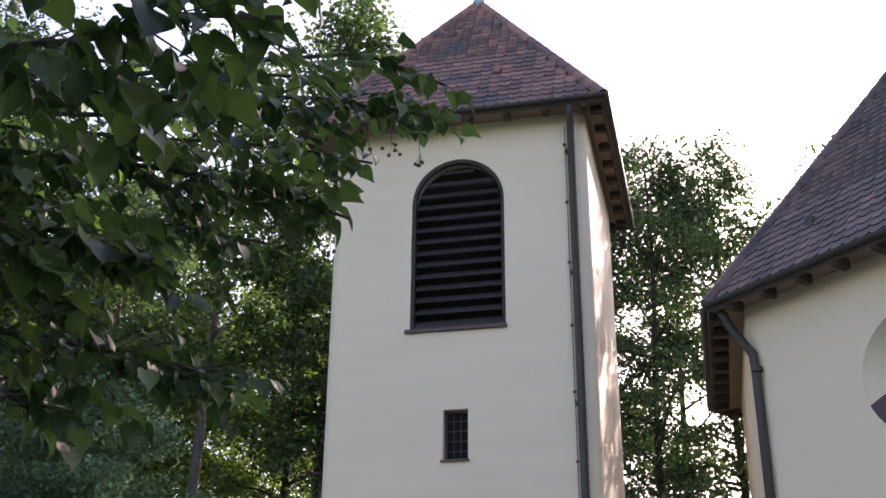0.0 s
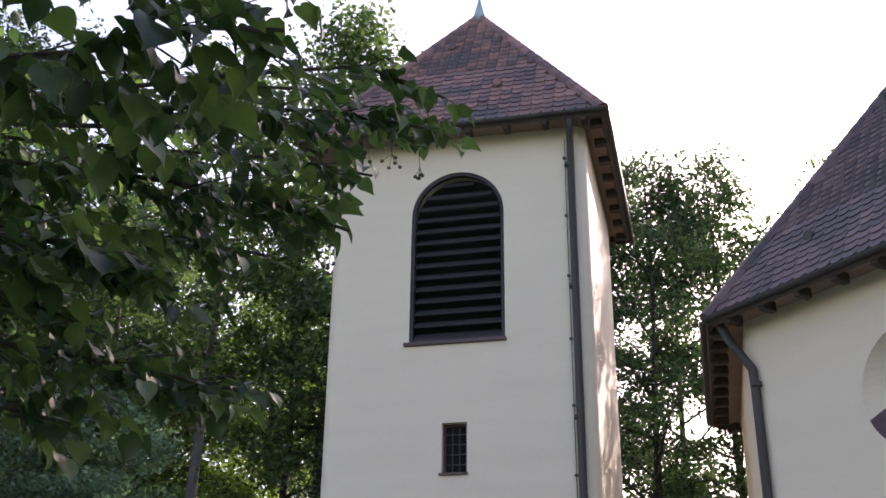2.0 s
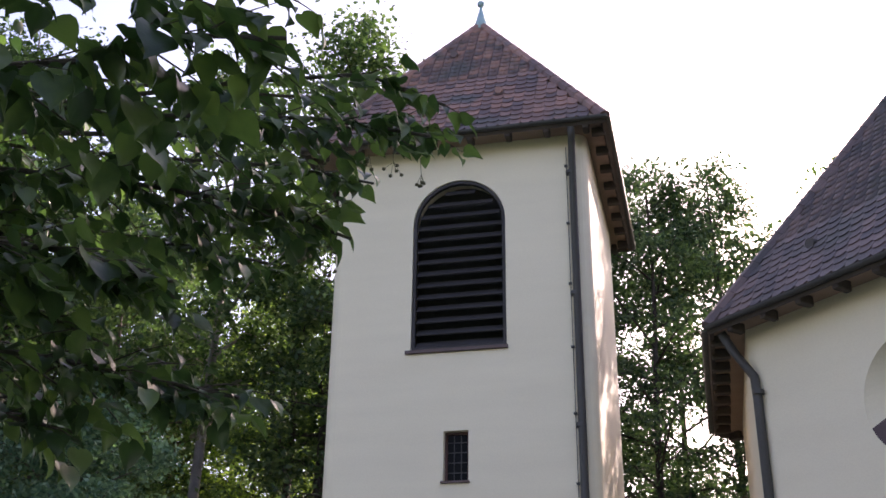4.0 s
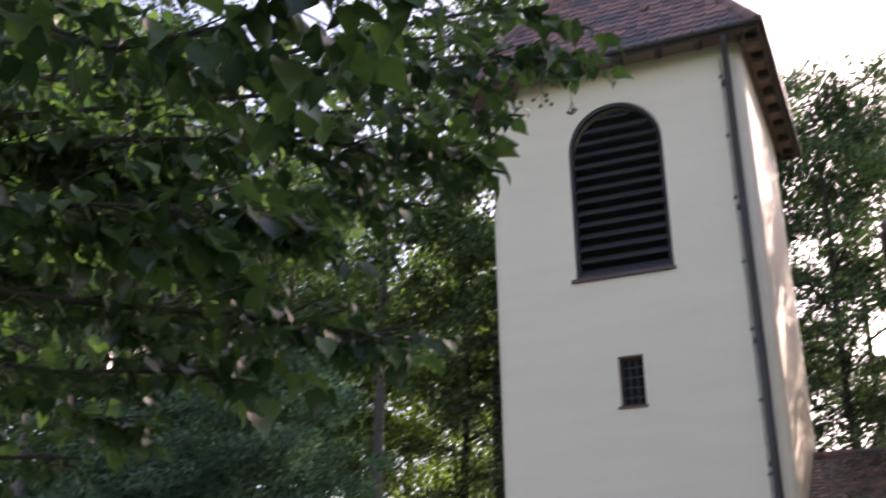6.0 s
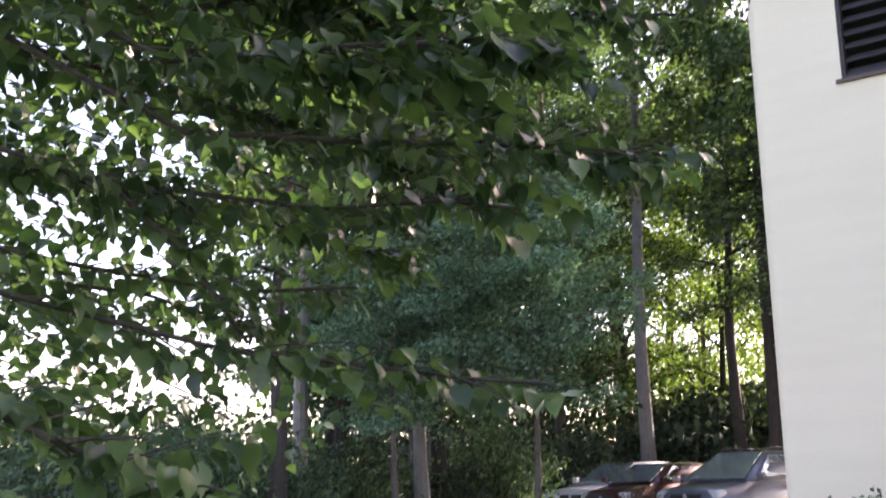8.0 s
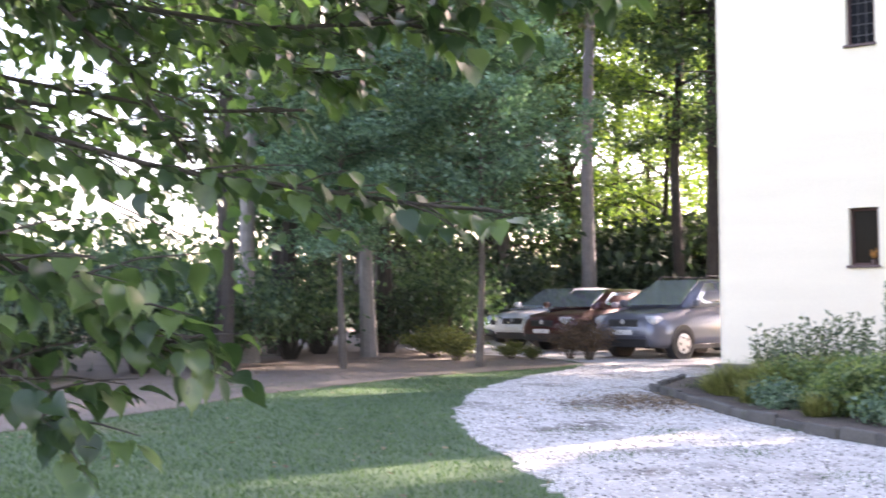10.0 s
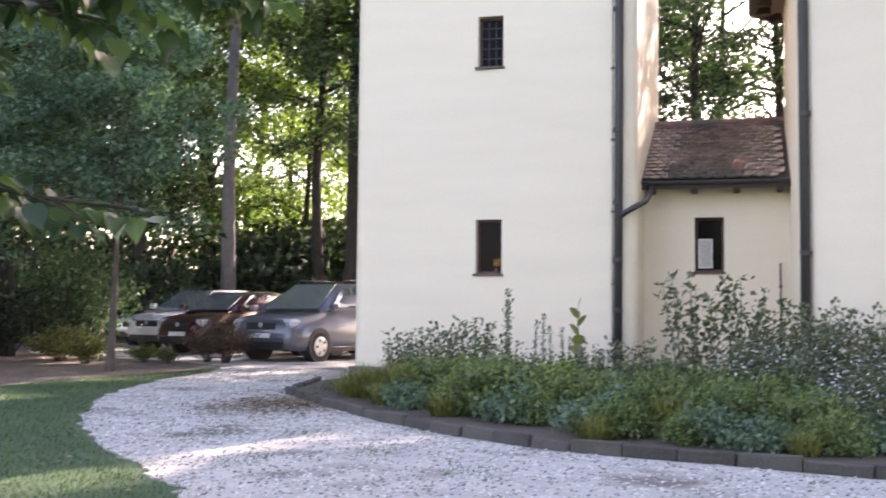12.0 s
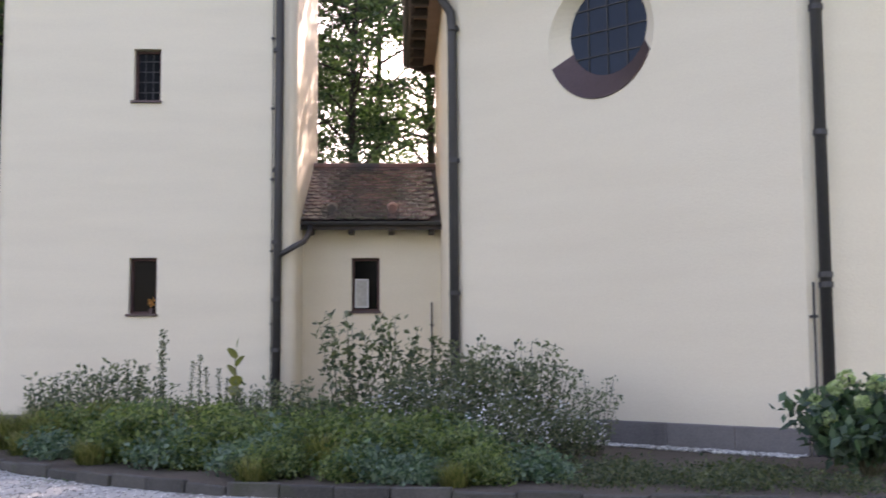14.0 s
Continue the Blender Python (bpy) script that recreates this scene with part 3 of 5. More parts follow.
def nave():
    c = thing("church", (*OC, 0), "octagonal cream-plastered church with a steep brown tiled roof", "church")
    over = []
    for x, y in OCT:
        d = (Vector((x, y)) - Vector(OC))
        d = d * (1 + 0.66 / (d.length * math.cos(radians(22.5))))
        over.append((OC[0] + d.x, OC[1] + d.y, H_EAVE))
    bm = bmesh.new()
    vs = [bm.verts.new(p) for p in over]
    ap = bm.verts.new((*OC, H_TOP))
    for i in range(8):
        bm.faces.new((vs[i], vs[(i + 1) % 8], ap))
    bm.faces.new(vs[::-1])
    roof = part("roof", bm, SOFFIT, c, "steep octagonal roof of dark weathered clay tiles")
    rng = np.random.default_rng(12)
    for i in range(8):
        a, b = Vector((*OCT[i], 0)), Vector((*OCT[(i + 1) % 8], 0))
        d = (b - a).normalized()
        inward = Vector((-d.y, d.x, 0))
        m = axes(a, d, inward)
        holes = []
        if i in (1, 3):
            holes = [circle(S / 2, 6.70, 1.04, 48)]
        part("wall", panel(rect(0, S, 0, H_EAVE + 0.3), holes, 0.42, m), PLASTER_NAVE, c, "smooth cream plaster wall with a round window" if holes else "")
        if holes:
            ring = bmesh.new()
            low = bmesh.new()
            n = 48
            for k in range(n):
                t0, t1 = 2 * math.pi * k / n, 2 * math.pi * (k + 1) / n
                dest = low if 6.70 + 1.04 * math.sin((t0 + t1) / 2) < 6.36 else ring
                push = -0.025 if dest is low else 0.003
                q = [(S / 2 + 1.035 * math.cos(t0), push, 6.70 + 1.035 * math.sin(t0)), (S / 2 + 1.035 * math.cos(t1), push, 6.70 + 1.035 * math.sin(t1)),
                     (S / 2 + 0.76 * math.cos(t1), 0.25, 6.86 + 0.76 * math.sin(t1)), (S / 2 + 0.76 * math.cos(t0), 0.25, 6.86 + 0.76 * math.sin(t0))]
                dest.faces.new([dest.verts.new(p) for p in q])
            w = part("round_window", panel(circle(S / 2, 6.86, 0.78, 48), [], 0.03, m @ Matrix.Translation((0, 0.26, 0))), LEAD_PANE, c, "round leaded window with dark bluish glass")
            for dest, nm, mt, lb in ((ring, "window_reveal", PLASTER_NAVE, "splayed plaster reveal"), (low, "window_sill", SHEET, "curved brown sheet-metal sill")):
                bmesh.ops.remove_doubles(dest, verts=dest.verts, dist=0.001)
                bmesh.ops.recalc_face_normals(dest, faces=dest.faces)
                out = bmesh.ops.extrude_face_region(dest, geom=dest.faces[:])["geom"]
                bmesh.ops.translate(dest, vec=(0, 0.05, 0), verts=[v for v in out if isinstance(v, bmesh.types.BMVert)])
                bmesh.ops.transform(dest, matrix=m, verts=dest.verts)
                part(nm, dest, mt, w, lb)
            for z in (6.45, 6.86, 7.27):
                h = math.sqrt(0.76 ** 2 - (z - 6.86) ** 2)
                part("glazing_bar", box(bmesh.new(), S / 2 - h, S / 2 + h, 0.235, 0.27, z - 0.009, z + 0.009, 0, m), METAL, w)
            for x in (-0.38, 0.0, 0.38):
                h = math.sqrt(0.76 ** 2 - x ** 2)
                part("glazing_bar", box(bmesh.new(), S / 2 + x - 0.009, S / 2 + x + 0.009, 0.237, 0.268, 6.86 - h, 6.86 + h, 0, m), METAL, w)
        rnd = random.Random(20 + i)
        for k in range(6):
            part("plinth_stone", box(bmesh.new(), k * S / 6 + 0.004, (k + 1) * S / 6 - 0.004, -0.06 - rnd.uniform(0, 0.012), 0.1, -0.1, 0.47, 0.014, m), STONE, c)
        ea, eb = Vector(over[i]), Vector(over[(i + 1) % 8])
        out = -inward
        tiled_face(roof, "tile_field", (over[i], over[(i + 1) % 8], (*OC, H_TOP), (*OC, H_TOP)), 0.24, 0.26, rng, TILE_DARK, TILE_DARK_ONE, 260 if i == 1 else 0, (0, 9))
        ridge_tiles(roof, over[i], (*OC, H_TOP - 0.05), TILE_DARK)
        gutter(roof, ea + out * 0.07, eb + out * 0.07)
        part("fascia", tube(bmesh.new(), [ea - out * 0.03 - Vector((0, 0, 0.07)), eb - out * 0.03 - Vector((0, 0, 0.07))], [0.07, 0.07], 4), TIMBER, roof)
        for k in range(9):
            mm = axes(ea.lerp(eb, (k + 0.6) / 9.2), d, inward)
            part("rafter_end", box(bmesh.new(), -0.07, 0.07, 0.03, 0.38, -0.20, -0.01, 0.02, mm), TIMBER, roof)
    # vent tiles on the facet that faces the path
    mid = (Vector(over[1]) + Vector(over[2])) / 2
    d = (Vector(over[2]) - Vector(over[1])).normalized()
    up = Vector((*OC, H_TOP)) - mid
    for k, s in ((0.10, -1.75), (0.17, 0.5), (0.30, -0.6), (0.10, 2.2)):
        p = mid + up * k + d * s
        out = Vector((-0.707, -0.707, 0))
        part("roof_vent", tube(bmesh.new(), [p - out * 0.15 + Vector((0, 0, 0.05)), p + out * 0.14 + Vector((0, 0, 0.02))], [0.12, 0.10], 8), TILE_DARK_ONE, roof, "small hooded vent tile")
    downpipe([(0.45, 19.65, 8.62), (0.62, 19.70, 8.3), (0.95, 19.66, 7.75), (0.97, 19.66, 7.4), (0.99, 19.62, 0.1)], "dark rainwater pipe at the church corner", (7.45, 5.0, 2.6))
    for x, y, top in ((0.69, 23.52, 2.6), (5.74, 14.99, 2.5)):
        rod = thing("earthing_rod", (x, y, 0), "thin metal earthing rod fixed low on the plastered wall", "earthing rod", "earthing rods")
        part("rod", tube(bmesh.new(), [(x, y, 0.05), (x, y, top)], [0.018, 0.018], 6), METAL, rod)
        part("clip", boxes((x - 0.04, x + 0.04, y - 0.03, y + 0.10, top - 0.5, top - 0.46)), METAL, rod)
    downpipe([(5.88, 14.45, 8.6), (5.89, 14.55, 8.3), (5.91, 14.97, 7.8), (5.91, 14.97, 0.1)], "dark rainwater pipe on the plastered church wall", (6.4, 4.6, 2.6, 2.46))
    return c


nave()


def passage():
    """The low link between tower and church."""
    p = thing("link_building", (-0.65, 25.0, 0), "low cream-plastered link with a small tiled roof", "link building")
    y, x0, x1 = 23.6, -2.2, 0.89
    front = axes((0, y, 0), (1, 0, 0), (0, 1, 0))
    part("wall", panel(rect(x0, x1, 0, 4.2), [rect(-1.03, -0.43, 2.42, 3.57)], 0.35, front), PLASTER_NAVE, p)
    part("wall", boxes((x0, x1, 29.0, 29.3, 0, 4.2)), PLASTER_NAVE, p)
    framed_window(p, "window", front, -1.03, -0.43, 2.42, 3.57)
    for k in range(3):
        part("plinth_stone", boxes((x0 + k * 1.03 + 0.06, x0 + (k + 1) * 1.03, y - 0.05, y + 0.1, -0.1, 0.37), bevel=0.012), STONE, p)
    ye, ze, yr, zr = 23.05, 4.28, 26.6, 6.02
    bm = bmesh.new()
    prof = [(ye, ze), (yr, zr), (2 * yr - ye, ze)]
    rows = [[bm.verts.new((x, a, b)) for a, b in prof] for x in (x0 + 0.01, x1 - 0.01)]
    for i in range(3):
        j = (i + 1) % 3
        bm.faces.new((rows[0][i], rows[0][j], rows[1][j], rows[1][i]))
    bm.faces.new(rows[0])
    bm.faces.new(rows[1][::-1])
    roof = part("roof", bm, TIMBER, p, "small gabled roof of shiny red-brown clay tiles")
    rng = np.random.default_rng(14)
    tiled_face(roof, "tile_field", ((x0, ye, ze), (x1, ye, ze), (x1, yr, zr), (x0, yr, zr)), 0.24, 0.26, rng, TILE_RED, TILE_GLAZED, 298, (0, 40))
    tiled_face(roof, "tile_field", ((x1, 2 * yr - ye, ze), (x0, 2 * yr - ye, ze), (x0, yr, zr), (x1, yr, zr)), 0.24, 0.26, rng, TILE_RED, TILE_RED_ONE)
    ridge_tiles(roof, (x0, yr, zr + 0.02), (x1, yr, zr + 0.02), TILE_RED, 0.33, 0.11)
    gutter(roof, (x0 + 0.02, ye - 0.07, ze), (x1 - 0.02, ye - 0.07, ze))
    part("fascia", boxes((x0, x1, ye - 0.0, ye + 0.04, ze - 0.16, ze - 0.01)), TIMBER, roof)
    for k in range(4):
        part("rafter_end", boxes((x0 + 0.25 + k * 0.86, x0 + 0.37 + k * 0.86, ye + 0.04, y, ze - 0.22, ze - 0.03), bevel=0.01), TIMBER, roof)
    for x in (-1.45, -0.15):
        part("roof_vent", tube(bmesh.new(), [(x, ye + 0.62, ze + 0.40), (x, ye + 0.33, ze + 0.33)], [0.12, 0.10], 8), TILE_RED_ONE, roof, "small hooded vent tile")
    downpipe([(-1.88, 23.0, 4.2), (-1.90, 22.85, 4.0), (-1.94, 22.3, 3.80), (-2.10, 21.92, 3.66), (-2.40, 21.87, 3.48)], "curved rainwater pipe that joins the tower's pipe", (), 0.06)
    return p


passage()


# ---- trees ----
RHOMB = [(0, 0, 0), (0.30, 0.42, 0.06), (0, 1, -0.04), (-0.30, 0.42, 0.06)]
RHOMB_F = [[0, 1, 2], [0, 2, 3]]


def leaf_mass(name, centres, spread, per, size, rng, tilt=0.9):
    centres = np.asarray(centres)
    n = len(centres) * per
    at = np.repeat(centres, per, 0) + rng.normal(0, 1, (n, 3)) * np.array([spread, spread, spread * 0.45])
    return many(name, RHOMB, RHOMB_F, placings(turns(rng, n, tilt), size * rng.uniform(0.6, 1.4, n), at))


def tree(name, seed, height, spread, base, limbs, per, leaf, bark, leaf_mat, label, trunk_r, bare=0.0, cluster=0.5):
    """A tree at the origin: a tapered, bent trunk with limbs, and a crown of leaf clusters with gaps."""
    rng = np.random.default_rng(seed)
    t = thing(name, (0, 0, 0), label, "tree", "trees round the church")
    lean = rng.normal(0, 0.02, 2)

    def axis(z):
        return Vector((lean[0] * z + 0.12 * math.sin(z * 0.5 + seed), lean[1] * z + 0.12 * math.cos(z * 0.4 + seed), z))
    bm = bmesh.new()
    zs = [height * k / 10 for k in range(11)]
    tube(bm, [axis(z) - Vector((0, 0, 0.15 if z == 0 else 0)) for z in zs], [trunk_r * (1.25 if z == 0 else 1) * (1 - 0.93 * z / height) + 0.012 for z in zs], 9)
    ends = []
    for i in range(limbs):
        k = (i + rng.uniform(0, 0.8)) / limbs
        z = base + (height * 0.97 - base) * k
        az = i * 2.399 + rng.normal(0, 0.3)
        reach = spread * (math.sin(math.pi * (0.18 + 0.80 * k)) ** 0.7) * rng.uniform(0.65, 1.15)
        rise = rng.uniform(0.15, 0.7) * reach
        p0 = axis(z)
        d = Vector((math.cos(az), math.sin(az), 0))
        p1, p2 = p0 + d * reach * 0.5 + Vector((0, 0, rise * 0.7)), p0 + d * reach + Vector((0, 0, rise * 0.9 + rng.normal(0, 0.3)))
        r = trunk_r * 0.38 * (1 - 0.6 * k)
        tube(bm, [p0, p1, p2], [r, r * 0.6, r * 0.18], 5)
        for j in range(6):
            s = rng.uniform(0.3, 1.0)
            q = (p0.lerp(p1, s * 2) if s < 0.5 else p1.lerp(p2, s * 2 - 1))
            e = q + Vector(rng.normal(0, 0.16 * spread, 3)) * (1.25 - s * 0.4)
            if rng.uniform() > bare:
                ends += [q.lerp(e, 0.55), e]
            tube(bm, [q, e], [r * 0.28, r * 0.08], 3)
        ends.append(p2)
    ends.append(axis(height))
    part("trunk", bm, bark, t, "")
    part("crown", leaf_mass("crown", [tuple(e) for e in ends], cluster, per, leaf, rng, 0.6), leaf_mat, t, "leafy crown with gaps")
    return t


def scatter_copies(proto, spots, seed):
    rnd = random.Random(seed)
    for i, (x, y, s) in enumerate(spots):
        m = Matrix.Translation((x, y, 0)) @ Matrix.Rotation(rnd.uniform(0, 6.28), 4, "Z") @ Matrix.Diagonal((s * rnd.uniform(0.92, 1.08), s * rnd.uniform(0.92, 1.08), s, 1))
        if i == 0:
            proto.matrix_basis = m
        else:
            ob = copy_thing(proto, Matrix())
            ob.matrix_basis = m


def woods():
    beech = tree("beech_tree", 31, 27, 5.2, 6.0, 34, 40, 0.25, BARK, LEAF, "tall broadleaved woodland tree with a dense green crown", 0.30)
    # The last nine stand unseen behind and beside the camera, added to darken window reflections.
    scatter_copies(beech, [(-27, 45, 1.0), (-29, 38, 0.95), (-34, 50, 1.0), (-30, 57, 1.1), (-8.2, 47, 0.9), (-30, 48, 1.05), (-12, -24, 0.9), (2, -27, 0.9), (14, -25, 0.9), (-24, -20, 0.9), (26, -18, 0.9), (8, -36, 1.0), (-6, -38, 1.0), (32, -4, 0.9), (36, 14, 0.9)], 1)
    oak = tree("oak_tree", 32, 22, 5.8, 3.2, 32, 42, 0.25, BARK_DARK, LEAF, "broad dark woodland tree with low branches", 0.33)
    # The last two are hidden behind the church, added to block the low sun.
    scatter_copies(oak, [(-22.5, 29.5, 0.9), (-25, 27, 0.9), (-28, 33, 1.0), (-33, 42, 1.1), (-28, 54, 1.0), (-31, 66, 1.2), (-28.5, 47, 0.9), (-37, 50, 1.0), (7.6, 38, 0.95), (9.5, 43, 0.95)], 2)
    ash = tree("ash_tree", 33, 25, 4.4, 4.5, 36, 60, 0.21, BARK_DARK, LEAF_SHADE, "slender tree with an open crown and sky between its leaves", 0.24, 0.28, 0.42)
    # The last is hidden behind the tower, added to shade the car park.
    scatter_copies(ash, [(-1.6, 36.5, 0.86), (1.2, 38, 0.86), (-11.5, 40, 1.05), (-3.9, 39.5, 0.92), (4.4, 42, 0.62), (-1.0, 44, 0.9), (-7.2, 41.5, 1.0)], 3)
    hornbeam = tree("hornbeam", 37, 24, 4.4, 2.5, 36, 26, 0.22, BARK_DARK, LEAF_SUN, "slender tree with leaves coloured light yellow-green as if backlit by the sun", 0.16, 0.1)
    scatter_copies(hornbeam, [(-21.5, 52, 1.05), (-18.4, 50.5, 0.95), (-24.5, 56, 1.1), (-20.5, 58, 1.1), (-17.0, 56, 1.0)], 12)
    pine = tree("bare_trunk_tree", 34, 26, 3.8, 11.0, 28, 40, 0.24, BARK_PALE, LEAF, "tall tree with a long pale bare trunk", 0.27)
    scatter_copies(pine, [(-21.3, 42.4, 1.25), (-21.0, 26.8, 0.9), (-21.6, 22.4, 0.85)], 4)
    dark = tree("dark_trunk_tree", 35, 27, 3.6, 9.0, 28, 40, 0.24, BARK_DARK, LEAF, "tall tree with a dark straight trunk", 0.30)
    scatter_copies(dark, [(-15.6, 42.0, 1.25), (-12.6, 47, 0.9), (-23.4, 26.0, 0.9), (-19.4, 19.0, 0.72), (-17.6, 43.5, 0.9)], 5)
    young = tree("young_tree", 36, 9.0, 2.9, 3.4, 34, 44, 0.15, BARK, LEAF_BLUE, "young tree with a slim leaning trunk and bluish-green leaves", 0.09, 0.0, 0.25)
    scatter_copies(young, [(-15.1, 23.9, 1.0), (-19.8, 24.2, 0.9), (-17.6, 21.4, 0.8), (-24.5, 28.2, 1.05)], 6)


def shrub(name, seed, h, w, per, leaf, mat, label, category="shrub", stems=9, cluster=0.22, woody=BARK_DARK):
    rng = np.random.default_rng(seed)
    t = thing(name, (0, 0, 0), label, category)
    bm, ends = bmesh.new(), []
    for i in range(stems):
        az, out = i * 2.399, w * 0.5 * math.sqrt((i + 0.5) / stems)
        top = Vector((math.cos(az) * out, math.sin(az) * out, h * rng.uniform(0.55, 0.95) * (1.05 - 0.45 * (out / (w * 0.5)) ** 2)))
        mid = Vector((top.x * 0.45, top.y * 0.45, top.z * 0.55))
        tube(bm, [(top.x * 0.1, top.y * 0.1, -0.03), mid, top], [0.012 * h + 0.003, 0.008 * h + 0.002, 0.003], 4)
        ends += [tuple(top), tuple(mid.lerp(top, 0.55)), tuple(mid)]
    tagged(part("branchwork", bm, woody, t), kind="stuff")
    part("foliage", leaf_mass("foliage", ends, cluster, per, leaf, rng, 0.8), mat, t)
    return t


def undergrowth():
    a = shrub("woodland_shrub", 41, 3.2, 3.4, 60, 0.17, LEAF_SHADE, "dense green shrub at the edge of the wood", stems=16, cluster=0.42)
    scatter_copies(a, [(-23.5, 27.5, 1.0), (-21.9, 24.3, 0.9), (-20.3, 20.2, 0.9), (-20.4, 17.4, 0.95), (-20.0, 13.6, 0.9), (-25.5, 22, 1.3), (-24, 15, 1.2), (-27, 27, 1.4), (-30, 32, 1.5), (-28, 17, 1.4), (-21.5, 31.8, 1.1), (-24.5, 36, 1.4), (-30, 21, 1.5), (-23.0, 11.5, 1.0), (-33, 27, 1.6)], 7)
    b = shrub("woodland_bush", 42, 2.2, 2.8, 55, 0.17, LEAF_DARKENED, "low leafy bush under the trees", stems=14, cluster=0.36)
    # The last four are unseen behind the camera, added to darken the pane reflections.
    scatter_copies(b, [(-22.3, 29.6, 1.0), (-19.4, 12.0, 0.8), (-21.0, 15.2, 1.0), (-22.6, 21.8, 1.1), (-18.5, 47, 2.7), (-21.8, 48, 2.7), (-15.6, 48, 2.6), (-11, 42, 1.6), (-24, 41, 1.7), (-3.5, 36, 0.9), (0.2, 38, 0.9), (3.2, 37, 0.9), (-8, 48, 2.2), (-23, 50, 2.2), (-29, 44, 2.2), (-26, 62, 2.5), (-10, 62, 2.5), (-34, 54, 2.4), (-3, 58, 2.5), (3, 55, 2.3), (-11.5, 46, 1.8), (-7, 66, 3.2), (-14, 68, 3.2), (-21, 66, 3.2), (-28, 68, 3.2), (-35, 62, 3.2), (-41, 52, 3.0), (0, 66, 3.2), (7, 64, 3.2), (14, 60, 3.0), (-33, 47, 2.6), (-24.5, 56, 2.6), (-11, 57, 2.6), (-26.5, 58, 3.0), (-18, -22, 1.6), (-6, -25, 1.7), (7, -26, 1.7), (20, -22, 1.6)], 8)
    c = shrub("round_bush", 43, 1.15, 1.7, 60, 0.10, leaf_material("olive_leaf", (0.05, 0.06, 0.02), (0.13, 0.13, 0.045)), "rounded olive-green bush beside the parked cars", stems=12, cluster=0.2)
    scatter_copies(c, [(-17.4, 26.4, 0.85), (-18.9, 27.3, 0.95), (-16.5, 27.9, 0.5), (-15.6, 27.6, 0.4)], 9)
    d = shrub("russet_bush", 44, 1.5, 1.5, 90, 0.06, leaf_material("russet_leaf", (0.05, 0.035, 0.025), (0.13, 0.075, 0.045), 0.25), "low russet-brown bush before the parked cars", stems=12, cluster=0.2)
    scatter_copies(d, [(-14.2, 28.4, 1.0), (-15.0, 28.8, 0.85)], 10)


# ---- the lime branch that hangs over the camera's left ----
def lime_leaf():
    """A heart-shaped leaf, folded at its rib and arched; the stalk at the origin, the tip along y."""
    half = [(0.13, -0.03), (0.30, 0.00), (0.44, 0.12), (0.50, 0.30), (0.46, 0.48), (0.35, 0.65), (0.20, 0.80), (0.07, 0.93)]
    rib = [(0, 0.06, 0), (0, 0.36, 0.02), (0, 0.70, -0.03), (0.02, 1.08, -0.17)]
    right = [(x, y, 0.26 * x - 0.24 * (y - 0.3) ** 2 + 0.03 * math.sin(9 * y)) for x, y in half]
    left = [(-x * 0.93, y + 0.03, 0.22 * x - 0.24 * (y - 0.3) ** 2 - 0.03 * math.sin(8 * y)) for x, y in half]
    v = rib + right + left
    r, l = list(range(4, 12)), list(range(12, 20))
    f = [[0] + r[:4] + [1], [1] + r[3:6] + [2], [2] + r[5:] + [3], [1] + l[:4][::-1] + [0], [2] + l[3:6][::-1] + [1], [3] + l[5:][::-1] + [2]]
    return v, f


